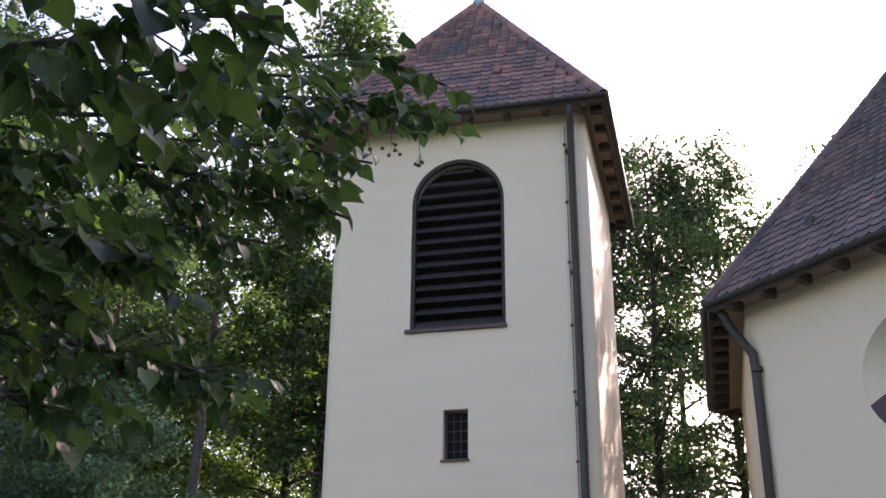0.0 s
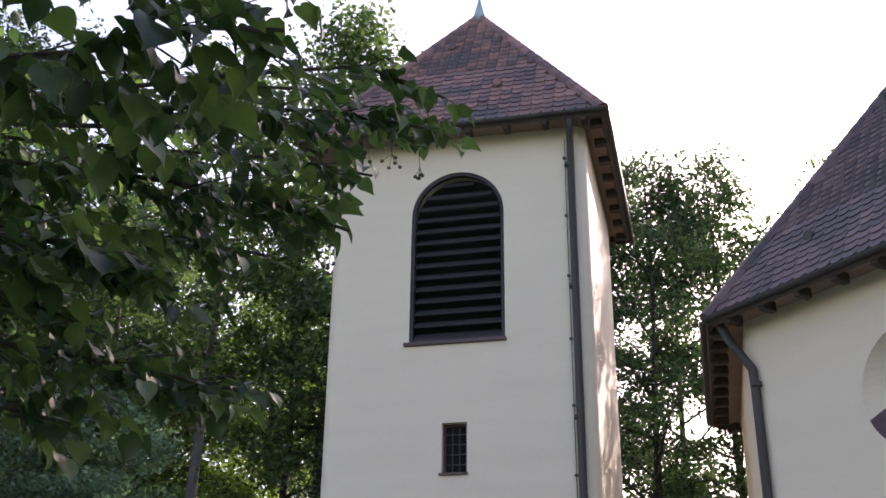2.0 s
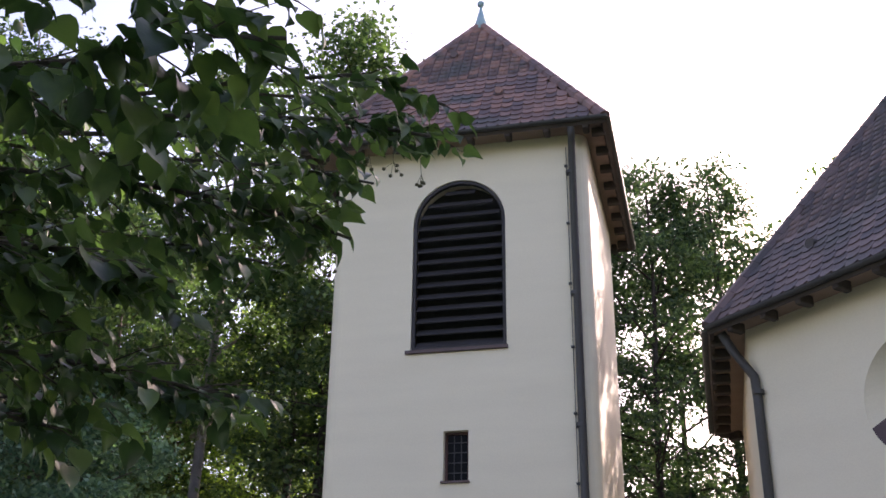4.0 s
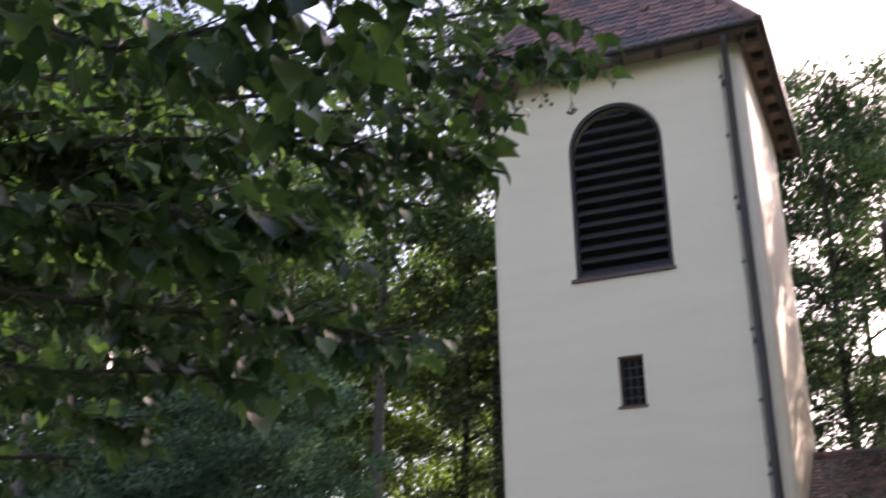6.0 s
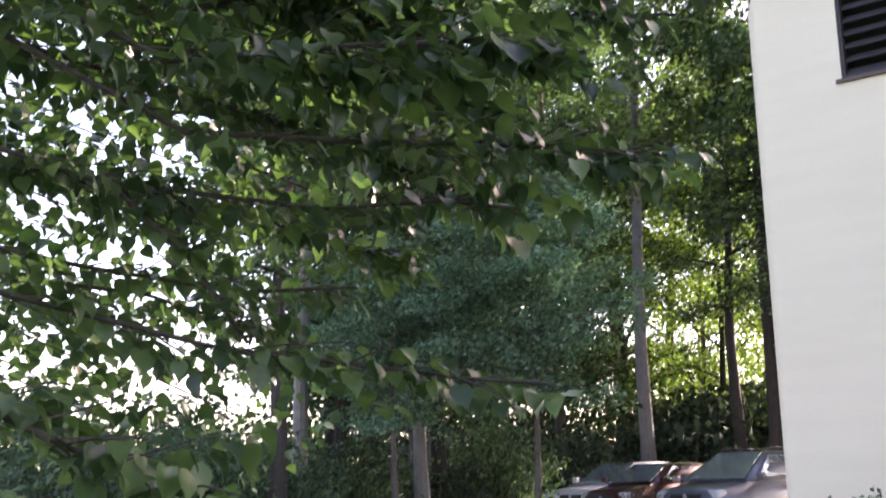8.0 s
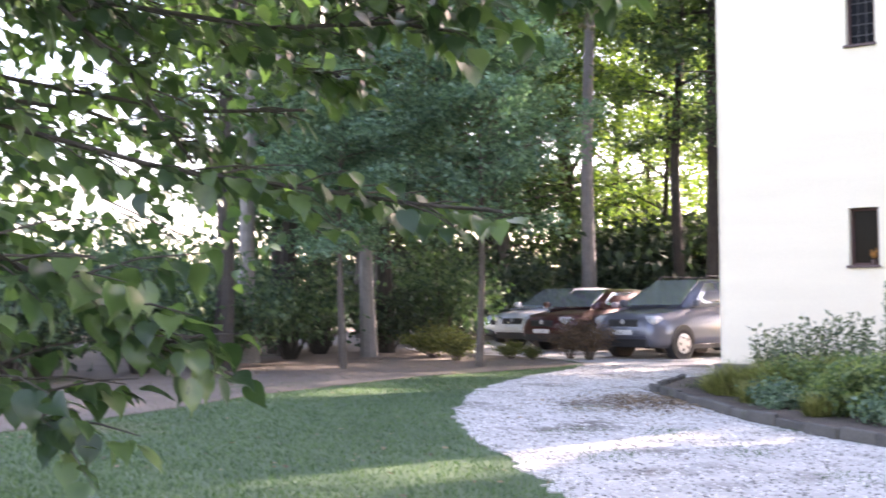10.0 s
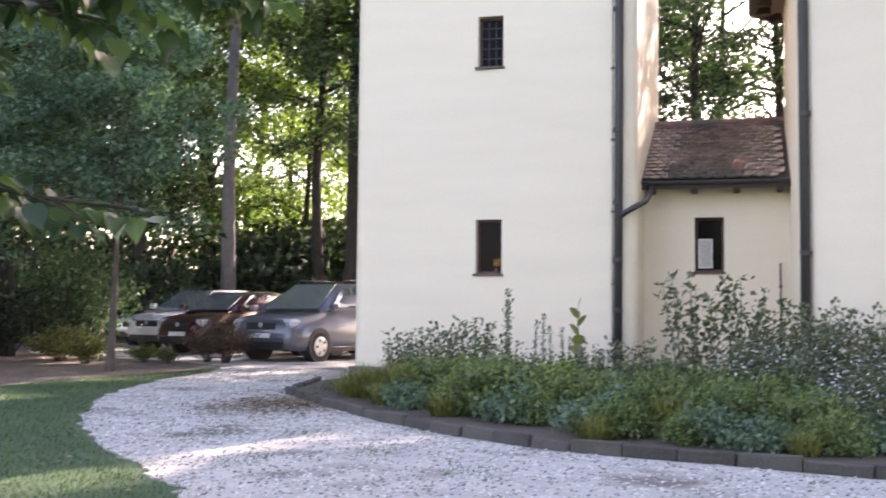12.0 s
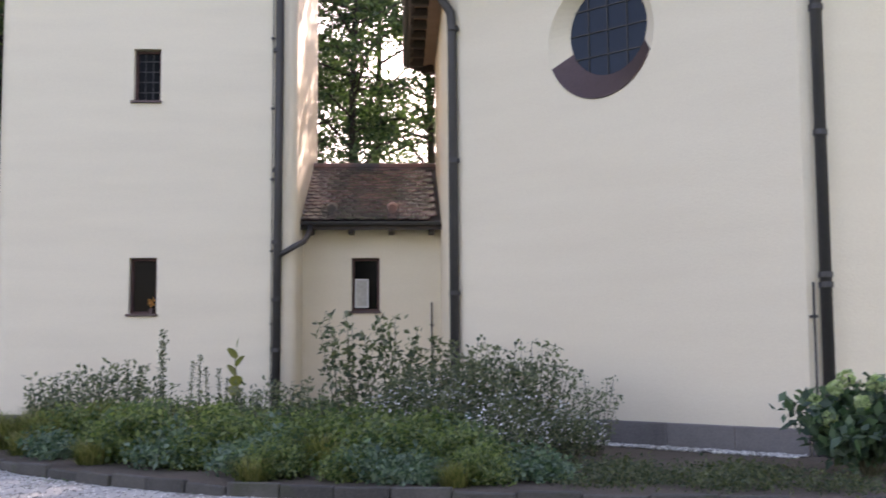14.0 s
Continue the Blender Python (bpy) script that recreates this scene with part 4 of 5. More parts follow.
LIME = {
    "a": [(-3.07, 2.32, 3.52), (-2.44, 2.72, 3.62), (-1.83, 2.99, 3.63), (-1.23, 3.13, 3.62), (-0.83, 3.17, 3.52)],
    "b": [(-2.96, 2.31, 3.24), (-2.38, 2.73, 3.36), (-1.87, 3.00, 3.37), (-1.47, 3.15, 3.32), (-1.13, 3.26, 3.20)],
    "c": [(-2.72, 2.24, 2.74), (-2.24, 2.60, 2.69), (-1.87, 2.77, 2.65), (-1.57, 2.85, 2.59), (-1.32, 2.88, 2.53)],
    "d": [(-2.04, 1.54, 3.17), (-1.72, 1.91, 3.10), (-1.44, 2.04, 3.17), (-1.19, 2.10, 3.25), (-0.96, 2.18, 3.26)],
    "e": [(-2.55, 2.03, 2.88), (-2.07, 2.32, 2.89), (-1.68, 2.46, 2.85), (-1.38, 2.53, 2.76)],
    "f": [(-3.73, 2.86, 3.81), (-3.00, 3.41, 3.91), (-2.27, 3.79, 3.95), (-1.70, 3.96, 3.93), (-1.31, 4.04, 3.84)],
    "g": [(-3.85, 3.05, 3.60), (-3.08, 3.59, 3.68), (-2.32, 3.97, 3.64), (-1.81, 4.12, 3.54)],
    "h": [(-3.53, 2.61, 3.99), (-2.83, 3.12, 4.09), (-2.09, 3.51, 4.11), (-1.37, 3.74, 4.09)],
    "i": [(-2.09, 1.57, 3.44), (-1.65, 1.94, 3.42), (-1.23, 2.15, 3.41), (-0.86, 2.21, 3.43)],
    "j": [(-3.19, 1.86, 3.60), (-2.80, 2.43, 3.34), (-2.43, 2.74, 3.22), (-2.20, 2.84, 3.13)],
    "k": [(-3.59, 2.16, 3.25), (-3.06, 2.77, 3.04), (-2.59, 3.12, 2.81), (-2.22, 3.31, 2.57)],
    "l": [(-3.78, 2.32, 2.82), (-3.22, 2.94, 2.70), (-2.88, 3.20, 2.51), (-2.62, 3.30, 2.47)],
    "m": [(-3.82, 2.27, 3.66), (-3.24, 3.02, 3.36), (-2.73, 3.37, 3.24), (-2.24, 3.64, 3.02)],
    "n": [(-3.15, 1.63, 2.24), (-2.87, 1.97, 2.13), (-2.54, 2.28, 2.01), (-2.18, 2.53, 1.95), (-1.89, 2.66, 1.90), (-1.64, 2.73, 1.87)],
    "o": [(-2.59, 1.26, 1.91), (-2.38, 1.51, 1.75), (-2.20, 1.66, 1.64), (-2.04, 1.73, 1.55), (-1.91, 1.76, 1.47)],
    "p": [(-3.47, 1.67, 2.70), (-2.98, 2.30, 2.61), (-2.52, 2.69, 2.53), (-2.13, 2.88, 2.53), (-1.88, 2.94, 2.47)],
    "q": [(-3.27, 1.79, 2.73), (-2.94, 2.14, 2.57), (-2.73, 2.28, 2.33), (-2.54, 2.37, 2.04)],
    "r": [(-2.60, 1.27, 1.58), (-2.40, 1.50, 1.47), (-2.25, 1.60, 1.39), (-2.15, 1.61, 1.28)],
    "s": [(-3.78, 1.83, 2.51), (-3.37, 2.38, 2.39), (-2.97, 2.74, 2.30), (-2.60, 2.96, 2.30)],
    "u": [(-2.84, 2.65, 3.67), (-2.20, 3.01, 3.74), (-1.57, 3.18, 3.85), (-1.11, 3.24, 3.86), (-0.81, 3.30, 3.72)],
    "v": [(-2.99, 2.83, 3.64), (-2.13, 3.29, 3.76), (-1.50, 3.46, 3.77), (-1.08, 3.46, 3.78), (-0.83, 3.43, 3.68)],
    "t": [(-4.10, 2.35, 2.46), (-3.67, 2.83, 2.39), (-3.35, 3.09, 2.25), (-3.14, 3.17, 2.15)],
}


def along(pts, s):
    s = min(max(s, 0), 0.9999) * (len(pts) - 1)
    i = int(s)
    return Vector(pts[i]).lerp(Vector(pts[i + 1]), s - i)


def lime_tree():
    t = thing("lime_tree", (-5.4, 0.6, 0), "lime tree whose leafy twigs hang over the path", "tree")
    rng = np.random.default_rng(51)
    bm = tube(bmesh.new(), [(-5.4, 0.6, -0.2), (-5.35, 0.62, 1.5), (-5.2, 0.7, 4.0), (-5.3, 0.6, 8.0)], [0.34, 0.27, 0.22, 0.12], 14)
    part("trunk", bm, BARK, t, "grey-brown ridged trunk")
    v, f = lime_leaf()
    me = bpy.data.meshes.new("leaf")
    me.from_pydata(v, [], f)
    me.materials.append(LEAF_LIME_ONE)
    size = {"d": 0.105, "i": 0.10, "e": 0.092, "o": 0.082, "r": 0.078}
    lots = {"j": 1.9, "k": 1.9, "m": 2.0, "e": 1.2, "f": 0.9, "g": 1.6, "b": 1.2, "h": 0.4, "d": 0.6, "u": 0.5, "v": 0.5, "a": 0.9, "s": 0.45, "p": 0.75, "n": 0.75, "q": 0.55, "l": 1.1, "t": 0.7, "c": 0.9, "r": 0.6, "i": 0.35, "o": 0.8}
    placed, single = [], []

    def leaf_at(p, way, droop, big):
        m = Matrix.Translation(p) @ Euler((-droop, 0, way)).to_matrix().to_4x4() @ Matrix.Rotation(rng.normal(0, 0.35), 4, "Y")
        return m @ Matrix.Diagonal((big * rng.uniform(0.85, 1.05), big, big * rng.uniform(0.5, 2.0), 1))
    for key, pts in LIME.items():
        root = Vector((-5.22, 0.7, 3.0 + 0.35 * Vector(pts[0]).z))
        line = [root, root.lerp(Vector(pts[0]), 0.5) + Vector((0, 0, 0.25))] + pts
        n = len(line)
        branch = tube(bmesh.new(), line, [0.014, 0.011] + [0.009 * (1 - 0.8 * k / (n - 2)) + 0.0025 for k in range(n - 2)], 6)
        pts = [tuple(line[1])] + pts
        length = sum((Vector(b) - Vector(a)).length for a, b in zip(pts, pts[1:]))
        sprays = int(length / 0.078 * lots.get(key, 1.0))
        count = 0
        for i in range(sprays):
            s = 0.93 * (i + rng.uniform(0, 1)) / sprays
            p = along(pts, s)
            fore = along(pts, min(s + 0.05, 1)) - along(pts, max(s - 0.05, 0))
            heading = math.atan2(fore.y, fore.x) + (1 if i % 2 else -1) * rng.uniform(0.35, 1.15) * (1 - 0.5 * s)
            reach = rng.uniform(0.20, 0.48) * (1 - 0.6 * s ** 2)
            sag = rng.uniform(-0.7, 0.95)
            d = Vector((math.cos(heading), math.sin(heading), -sag * 0.6)).normalized()
            q = p + d * reach - Vector((0, 0, 0.12 * reach))
            tube(branch, [p, p.lerp(q, 0.55) + Vector((0, 0, 0.05 * reach)), q], [0.0038, 0.0028, 0.0012], 4)
            leaves = max(2, int(reach / 0.042))
            for j in range(leaves + 1):
                w = (j + 0.6) / (leaves + 0.6)
                side = (1 if j % 2 else -1) * rng.uniform(0.5, 1.1) if j < leaves else 0.0
                at = p.lerp(q, w) - Vector((0, 0, rng.uniform(0.0, 0.03)))
                m = leaf_at(at, heading - math.pi / 2 + side, rng.uniform(0.05, 1.3), size.get(key, 0.082) * rng.uniform(0.62, 1.15))
                count += 1
                if key in "abcden" and i % 3 == 0 and count % 2 and len(single) < 285:
                    single.append(m)
                else:
                    placed.append([list(r) for r in list(m)[:3]])
        part("branch", branch, BARK_DARK, t)
    for key, s in (("a", 0.93), ("a", 0.86), ("a", 0.98), ("b", 0.96), ("b", 0.88), ("b", 0.80), ("a", 0.76), ("c", 0.9)):
        p = along(LIME[key], s) + Vector((rng.normal(0, 0.03), rng.normal(0, 0.03), -0.05))
        fruit = tube(bmesh.new(), [p, p + Vector((0.005, 0, -0.07))], [0.0016, 0.0012], 4)
        for k in range(5):
            q = p + Vector((rng.normal(0, 0.018), rng.normal(0, 0.018), -0.09 - rng.uniform(0, 0.03)))
            tube(fruit, [p + Vector((0.005, 0, -0.065)), q], [0.001, 0.001], 3)
            bmesh.ops.create_icosphere(fruit, subdivisions=1, radius=0.0075, matrix=Matrix.Translation(q))
        part("fruit_cluster", fruit, STALK, t, "small hanging cluster of round lime fruits")
    # the outer crown: a dense upper mass, and thin sprays below it with sky between
    for n, az0, az1, el0, el1, r0, r1 in ((3600, 40, 64, 13, 34, 5.2, 7.4), (900, 44, 63, 3, 14, 5.0, 7.0)):
        lumps = [(rng.uniform(az0, az1), rng.uniform(el0, el1), rng.uniform(r0, r1)) for k in range(n // 28)]
        for i in range(n):
            a, e, r = lumps[i % len(lumps)]
            a, e = radians(a), radians(e)
            p = Vector((-math.sin(a) * math.cos(e) * r, math.cos(a) * math.cos(e) * r, 1.6 + math.sin(e) * r)) + Vector(np.clip(rng.normal(0, 0.20, 3), -0.38, 0.38))
            m = Matrix.Translation(p) @ Euler((-rng.uniform(0.15, 1.25), rng.normal(0, 0.45), rng.uniform(0, 6.28))).to_matrix().to_4x4() @ Matrix.Scale(0.085 * rng.uniform(0.6, 1.2), 4)
            placed.append([list(q) for q in list(m)[:3]])
        twigs = bmesh.new()
        for a, e, r in lumps:
            a, e = radians(a), radians(e)
            p = Vector((-math.sin(a) * math.cos(e) * r, math.cos(a) * math.cos(e) * r, 1.6 + math.sin(e) * r))
            tube(twigs, [p + Vector((-0.45, -0.15, 0.22)), p + Vector((-0.1, 0, 0.05)), p + Vector((0.2, 0.1, -0.06))], [0.005, 0.004, 0.002], 4)
        tagged(part("twig", twigs, BARK_DARK, t), kind="stuff")
    # unseen leaves overhead and behind, added to keep the sun off the twigs
    shade = len(placed) + 4600
    while len(placed) < shade:
        p = Vector((rng.uniform(-8.5, -1.2), rng.uniform(-4, 6.5), rng.uniform(3.5, 9.5)))
        flat_way = math.hypot(p.x, p.y)
        out = ((p.x + 3.6) / 5.0) ** 2 + ((p.y - 1.2) / 5.2) ** 2 + ((p.z - 6.2) / 3.6) ** 2
        if out > 1 or p.z < 1.8 + 0.84 * flat_way:
            continue
        m = Matrix.Translation(p) @ Euler((-rng.uniform(0.1, 1.0), rng.normal(0, 0.4), rng.uniform(0, 6.28))).to_matrix().to_4x4() @ Matrix.Scale(0.17 * rng.uniform(0.7, 1.3), 4)
        placed.append([list(r) for r in list(m)[:3]])
    tagged(part("leaves", many("leaves", v, f, np.array(placed)), LEAF_LIME, t, "mass of heart-shaped green leaves"), kind="stuff")
    for m in single:
        ob = new("leaf", me)
        ob.parent, ob.matrix_parent_inverse, ob.matrix_basis = t, world_of(t).inverted(), m
    return t


woods()
undergrowth()
lime_tree()


# ---- planting in the bed ----
GREEN_A = leaf_material("perennial_leaf", (0.055, 0.095, 0.038), (0.190, 0.235, 0.090), 0.36)
GREEN_B = leaf_material("blue_green_leaf", (0.05, 0.10, 0.065), (0.15, 0.22, 0.15), 0.3)
GREEN_C = leaf_material("straw_green_blade", (0.10, 0.11, 0.035), (0.27, 0.25, 0.10), 0.35)
GREEN_D = leaf_material("dusty_dark_leaf", (0.055, 0.075, 0.045), (0.17, 0.185, 0.115), 0.3)
WHITE = material("white_petal", (0.55, 0.56, 0.55), (0.80, 0.80, 0.78), 0.7, 5, 40, 0.1, islands=True)
GREEN_H = leaf_material("hydrangea_leaf", (0.022, 0.055, 0.034), (0.075, 0.13, 0.07), 0.25, 0.5)
GREEN_G = leaf_material("turf_green", (0.035, 0.055, 0.026), (0.11, 0.125, 0.06), 0.25)
PALE = leaf_material("pale_green_petal", (0.26, 0.34, 0.17), (0.50, 0.56, 0.32), 0.3)
GOLD = material("orange_petal", (0.45, 0.16, 0.03), (0.65, 0.32, 0.06), 0.7, 5, 40, 0.1, islands=True)


def with_flowers(plant, seed, h, w, n, size, mat, low=0.45):
    rng = np.random.default_rng(seed)
    r, a = w * 0.55 * np.sqrt(rng.uniform(0, 1, n)), rng.uniform(0, 6.28, n)
    at = np.stack([r * np.cos(a), r * np.sin(a), h * (low + (1 - low) * rng.uniform(0.3, 1, n) * (1 - 0.4 * (r / (w * 0.55)) ** 2))], 1)
    ring = [(math.cos(k * 1.2566), math.sin(k * 1.2566), 0.15) for k in range(5)] + [(0, 0, 0)]
    tagged(part("blossom", many("blossom", ring, [[i, (i + 1) % 5, 5] for i in range(5)], placings(turns(rng, n, 0.6), size * rng.uniform(0.7, 1.3, n), at)), mat, plant, "scattered small white flowers"), kind="stuff")


def grass_tuft():
    rng = np.random.default_rng(61)
    t = thing("grass_tuft", (0, 0, 0), "low tuft of yellowish ornamental grass", "grass tuft", "plants in the bed")
    n = 420
    a, lean = rng.uniform(0, 6.28, n), rng.uniform(0.2, 1.3, n)
    at = np.stack([0.20 * np.cos(a) * rng.uniform(0, 1, n), 0.20 * np.sin(a) * rng.uniform(0, 1, n), np.zeros(n)], 1)
    blade = [(-0.012, 0, 0), (0.012, 0, 0), (0.009, 0.16, 0.62), (0, 0.42, 0.86), (-0.009, 0.16, 0.62)]
    rot = turns(rng, n, 0.0)
    s = np.stack([np.ones(n) * 0.7, lean, rng.uniform(0.22, 0.62, n)], 1)
    m = np.concatenate([rot * s[:, None, :], at[:, :, None]], 2)
    part("tuft", many("tuft", blade, [[0, 1, 2, 4], [4, 2, 3]], m), GREEN_C, t)
    return t


def tall_sprigs(name, seed, h, stems, spread, per, leaf, mat, label, thin=0.055, nodes=9):
    """Upright stems with leaves set in whorls along them."""
    rng = np.random.default_rng(seed)
    t = thing(name, (0, 0, 0), label, "shrub", "plants in the bed")
    centres = []
    for i in range(stems):
        a = i * 2.399
        r = spread * math.sqrt((i + 0.4) / stems)
        top = Vector((r * math.cos(a), r * math.sin(a), h * rng.uniform(0.7, 1.0)))
        foot = Vector((top.x * 0.25, top.y * 0.25, -0.03))
        bend = foot.lerp(top, 0.5) + Vector((rng.normal(0, 0.04), rng.normal(0, 0.04), 0))
        part("stem", tube(bmesh.new(), [foot, bend, top], [0.012, 0.008, 0.003], 5), STALK, t)
        for k in range(nodes):
            s = 0.25 + 0.75 * k / (nodes - 1)
            centres.append(tuple((foot.lerp(bend, s * 2) if s < 0.5 else bend.lerp(top, s * 2 - 1))))
    part("foliage", leaf_mass("foliage", centres, thin, per, leaf, rng, 0.7), mat, t)
    return t


def leaf_stalk():
    """A single stalk with round leaves at its nodes."""
    t = thing("round_leaved_stalk", (0, 0, 0), "single tall stalk with round yellow-green leaves", "plant", "plants in the bed")
    part("stem", tube(bmesh.new(), [(0, 0, -0.03), (0.03, 0, 0.8), (-0.02, 0, 1.52)], [0.012, 0.009, 0.005], 6), STALK, t)
    disc = [(0.5 * math.cos(k * 0.785), 0.5 + 0.5 * math.sin(k * 0.785), 0.05 * math.cos(k * 1.57)) for k in range(8)]
    for k, (z, a) in enumerate(((0.75, 0.4), (0.92, 3.4), (1.10, 1.2), (1.25, 4.4), (1.38, 2.4), (1.52, 4.9))):
        me = bpy.data.meshes.new("leaf")
        m = Matrix.Translation((0, 0, z)) @ Euler((0.95 if k < 5 else 1.35, 0, a)).to_matrix().to_4x4() @ Matrix.Scale(0.24, 4)
        me.from_pydata([m @ Vector(p) for p in disc], [], [list(range(8))])
        part("leaf", me, GREEN_C, t)
    return t


def hydrangea(at):
    h = shrub("hydrangea", 71, 1.20, 1.7, 44, 0.15, GREEN_H, "hydrangea bush with large pale green flower heads", stems=22, cluster=0.13, woody=STALK)
    rng = np.random.default_rng(72)
    for i in range(15):
        a, r = i * 2.399, 0.72 * math.sqrt((i + 0.5) / 15)
        c = np.array([r * math.cos(a), r * math.sin(a), 1.16 - 0.55 * (r / 0.72) ** 2 + rng.normal(0, 0.05)])
        n = 170
        d = rng.normal(0, 1, (n, 3))
        d /= np.linalg.norm(d, axis=1)[:, None]
        size = rng.uniform(0.085, 0.125)
        petal = [(0, -0.5, 0), (0.5, 0, 0.1), (0, 0.5, 0), (-0.5, 0, 0.1)]
        part("flower_head", many("flower_head", petal, [[0, 1, 2, 3]], placings(turns(rng, n, 0.9), 0.045 * rng.uniform(0.8, 1.2, n), c + d * size * rng.uniform(0.8, 1.0, (n, 1)))), PALE, h, "round pale green flower head")
    h.matrix_basis = Matrix.Translation((*at, 0.08))
    return h


def planting():
    a = shrub("leafy_perennial", 62, 0.80, 1.1, 70, 0.075, GREEN_A, "bushy green perennial in the flower bed", "plant", 16, 0.15, STALK)
    scatter_copies(a, [(-5.0, 17.0, 1.0), (-4.2, 16.0, 0.75), (-3.4, 15.2, 1.15), (-3.9, 15.3, 0.6), (-2.7, 14.3, 0.65), (-1.5, 13.2, 0.7), (-0.6, 12.9, 0.6), (0.9, 12.4, 0.65), (-5.7, 18.4, 0.8), (-4.6, 18.2, 1.0), (-3.6, 17.2, 1.05), (-2.6, 16.2, 1.0), (-2.2, 14.6, 1.0), (-1.2, 14.2, 1.0), (-0.2, 13.8, 0.95), (0.8, 13.2, 0.9), (-1.6, 16.6, 1.0), (-0.6, 15.6, 1.05), (0.4, 14.8, 1.0), (-2.9, 18.8, 1.0), (-1.2, 18.6, 1.0)], 21)
    b = shrub("blue_green_perennial", 63, 0.62, 1.1, 52, 0.085, GREEN_B, "blue-green leafy perennial in the flower bed", "plant", 14, 0.13, STALK)
    scatter_copies(b, [(-2.9, 14.5, 1.0), (-3.9, 16.9, 1.1), (-1.7, 13.7, 1.0), (-0.3, 12.9, 0.85), (-2.0, 15.6, 1.05), (0.9, 14.2, 1.0), (1.6, 12.7, 0.75), (-4.9, 16.0, 0.8), (0.2, 12.6, 0.7)], 22)
    c = grass_tuft()
    scatter_copies(c, [(-5.5, 16.5, 0.9), (-6.2, 17.6, 1.35), (-6.9, 18.5, 0.8), (-5.9, 18.9, 1.5), (-5.2, 16.9, 1.5), (-5.7, 17.3, 1.4), (-3.6, 16.2, 1.6), (-2.2, 15.2, 1.5), (-4.8, 17.6, 1.7), (-0.2, 14.4, 1.4), (-1.0, 13.6, 1.2), (-4.1, 15.0, 0.9), (-1.7, 12.9, 0.8), (0.6, 12.2, 0.75), (-2.9, 15.3, 1.1), (-4.4, 17.3, 1.2), (-1.5, 15.2, 1.1), (-6.6, 18.0, 0.9), (-0.9, 14.9, 1.15)], 23)
    d = shrub("white_aster", 64, 1.30, 1.4, 60, 0.060, GREEN_D, "tall bushy aster with small white flowers", "plant", 20, 0.13, STALK)
    with_flowers(d, 65, 1.15, 1.45, 320, 0.019, WHITE, 0.3)
    scatter_copies(d, [(1.0, 15.9, 1.0), (1.7, 15.2, 0.95), (0.3, 16.4, 1.0), (1.3, 14.3, 0.75), (2.2, 14.7, 0.7), (0.9, 17.0, 1.1), (-0.2, 16.0, 0.85)], 24)
    e = tall_sprigs("tall_shrub", 66, 2.2, 9, 0.55, 7, 0.11, GREEN_D, "tall sparse shrub with upright leafy sprigs")
    scatter_copies(e, [(-0.75, 17.3, 1.0), (-0.1, 17.7, 0.98), (0.45, 18.2, 0.82)], 25)
    f = tall_sprigs("seed_head_perennial", 67, 1.75, 14, 0.6, 7, 0.075, GREEN_D, "upright perennial with brownish seed heads")
    scatter_copies(f, [(1.5, 16.4, 1.0), (2.1, 15.9, 0.98), (1.0, 17.8, 1.05), (2.7, 15.5, 0.72), (1.75, 15.9, 1.0), (1.2, 16.9, 0.95)], 26)
    g = tall_sprigs("flower_spike", 68, 1.9, 1, 0.05, 9, 0.05, GREEN_D, "thin upright spike of small leaves", 0.022, 22)
    scatter_copies(g, [(-4.05, 19.2, 1.22), (-4.15, 19.3, 1.1), (-3.6, 19.4, 0.88), (-3.45, 19.1, 0.95), (-4.75, 19.3, 0.9), (-3.2, 19.5, 0.8), (-3.3, 19.0, 0.82), (-4.6, 19.4, 0.72), (-3.0, 19.3, 0.7), (-5.0, 19.5, 0.66), (-2.6, 17.8, 0.62), (-4.3, 18.2, 0.6), (0.1, 17.0, 0.85)], 27)
    k = tall_sprigs("dark_leaved_sprig", 69, 1.2, 9, 0.5, 7, 0.085, GREEN_D, "dark-leaved upright sprigs at the tower foot")
    scatter_copies(k, [(-6.0, 18.8, 0.8), (-5.3, 19.2, 1.1), (-5.6, 18.3, 1.0), (-4.7, 18.9, 1.15), (-2.0, 19.4, 0.9), (-3.3, 16.4, 0.8), (-2.3, 17.4, 0.9), (-4.0, 17.8, 0.95), (-1.3, 15.9, 0.85), (-5.2, 17.6, 0.85), (0.6, 15.4, 0.9)], 28)
    s = leaf_stalk()
    s.matrix_basis = Matrix.Translation((-2.75, 18.6, 0.08))
    hydrangea((5.52, 12.9))
    m = shrub("low_ground_cover", 73, 0.20, 1.3, 60, 0.045, GREEN_G, "low creeping green ground cover in the bed", "plant", 14, 0.16, STALK)
    scatter_copies(m, [(2.6, 13.6, 1.0), (3.0, 12.6, 1.0), (4.1, 12.8, 1.0), (3.6, 11.9, 1.1), (2.3, 12.3, 1.0), (4.2, 13.6, 0.8), (4.7, 11.6, 1.0), (-7.2, 19.2, 0.8), (-7.0, 20.8, 0.9)], 29)


planting()


# ---- drip strip of pebbles along the church plinth ----
def pebble_mesh(name, seed, n, place, low, high):
    rng = np.random.default_rng(seed)
    at = place(rng, n)
    v = [(1, 0, 0), (-1, 0, 0), (0, 1, 0), (0, -1, 0), (0, 0, 1), (0, 0, -0.6)]
    f = [[0, 2, 4], [2, 1, 4], [1, 3, 4], [3, 0, 4], [2, 0, 5], [1, 2, 5], [3, 1, 5], [0, 3, 5]]
    s = np.stack([rng.uniform(low, high, len(at)), rng.uniform(low, high, len(at)) * 0.8, rng.uniform(low, high, len(at)) * 0.5], 1)
    m = np.concatenate([turns(rng, len(at), 0.3) * s[:, None, :], at[:, :, None]], 2)
    return many(name, v, f, m)


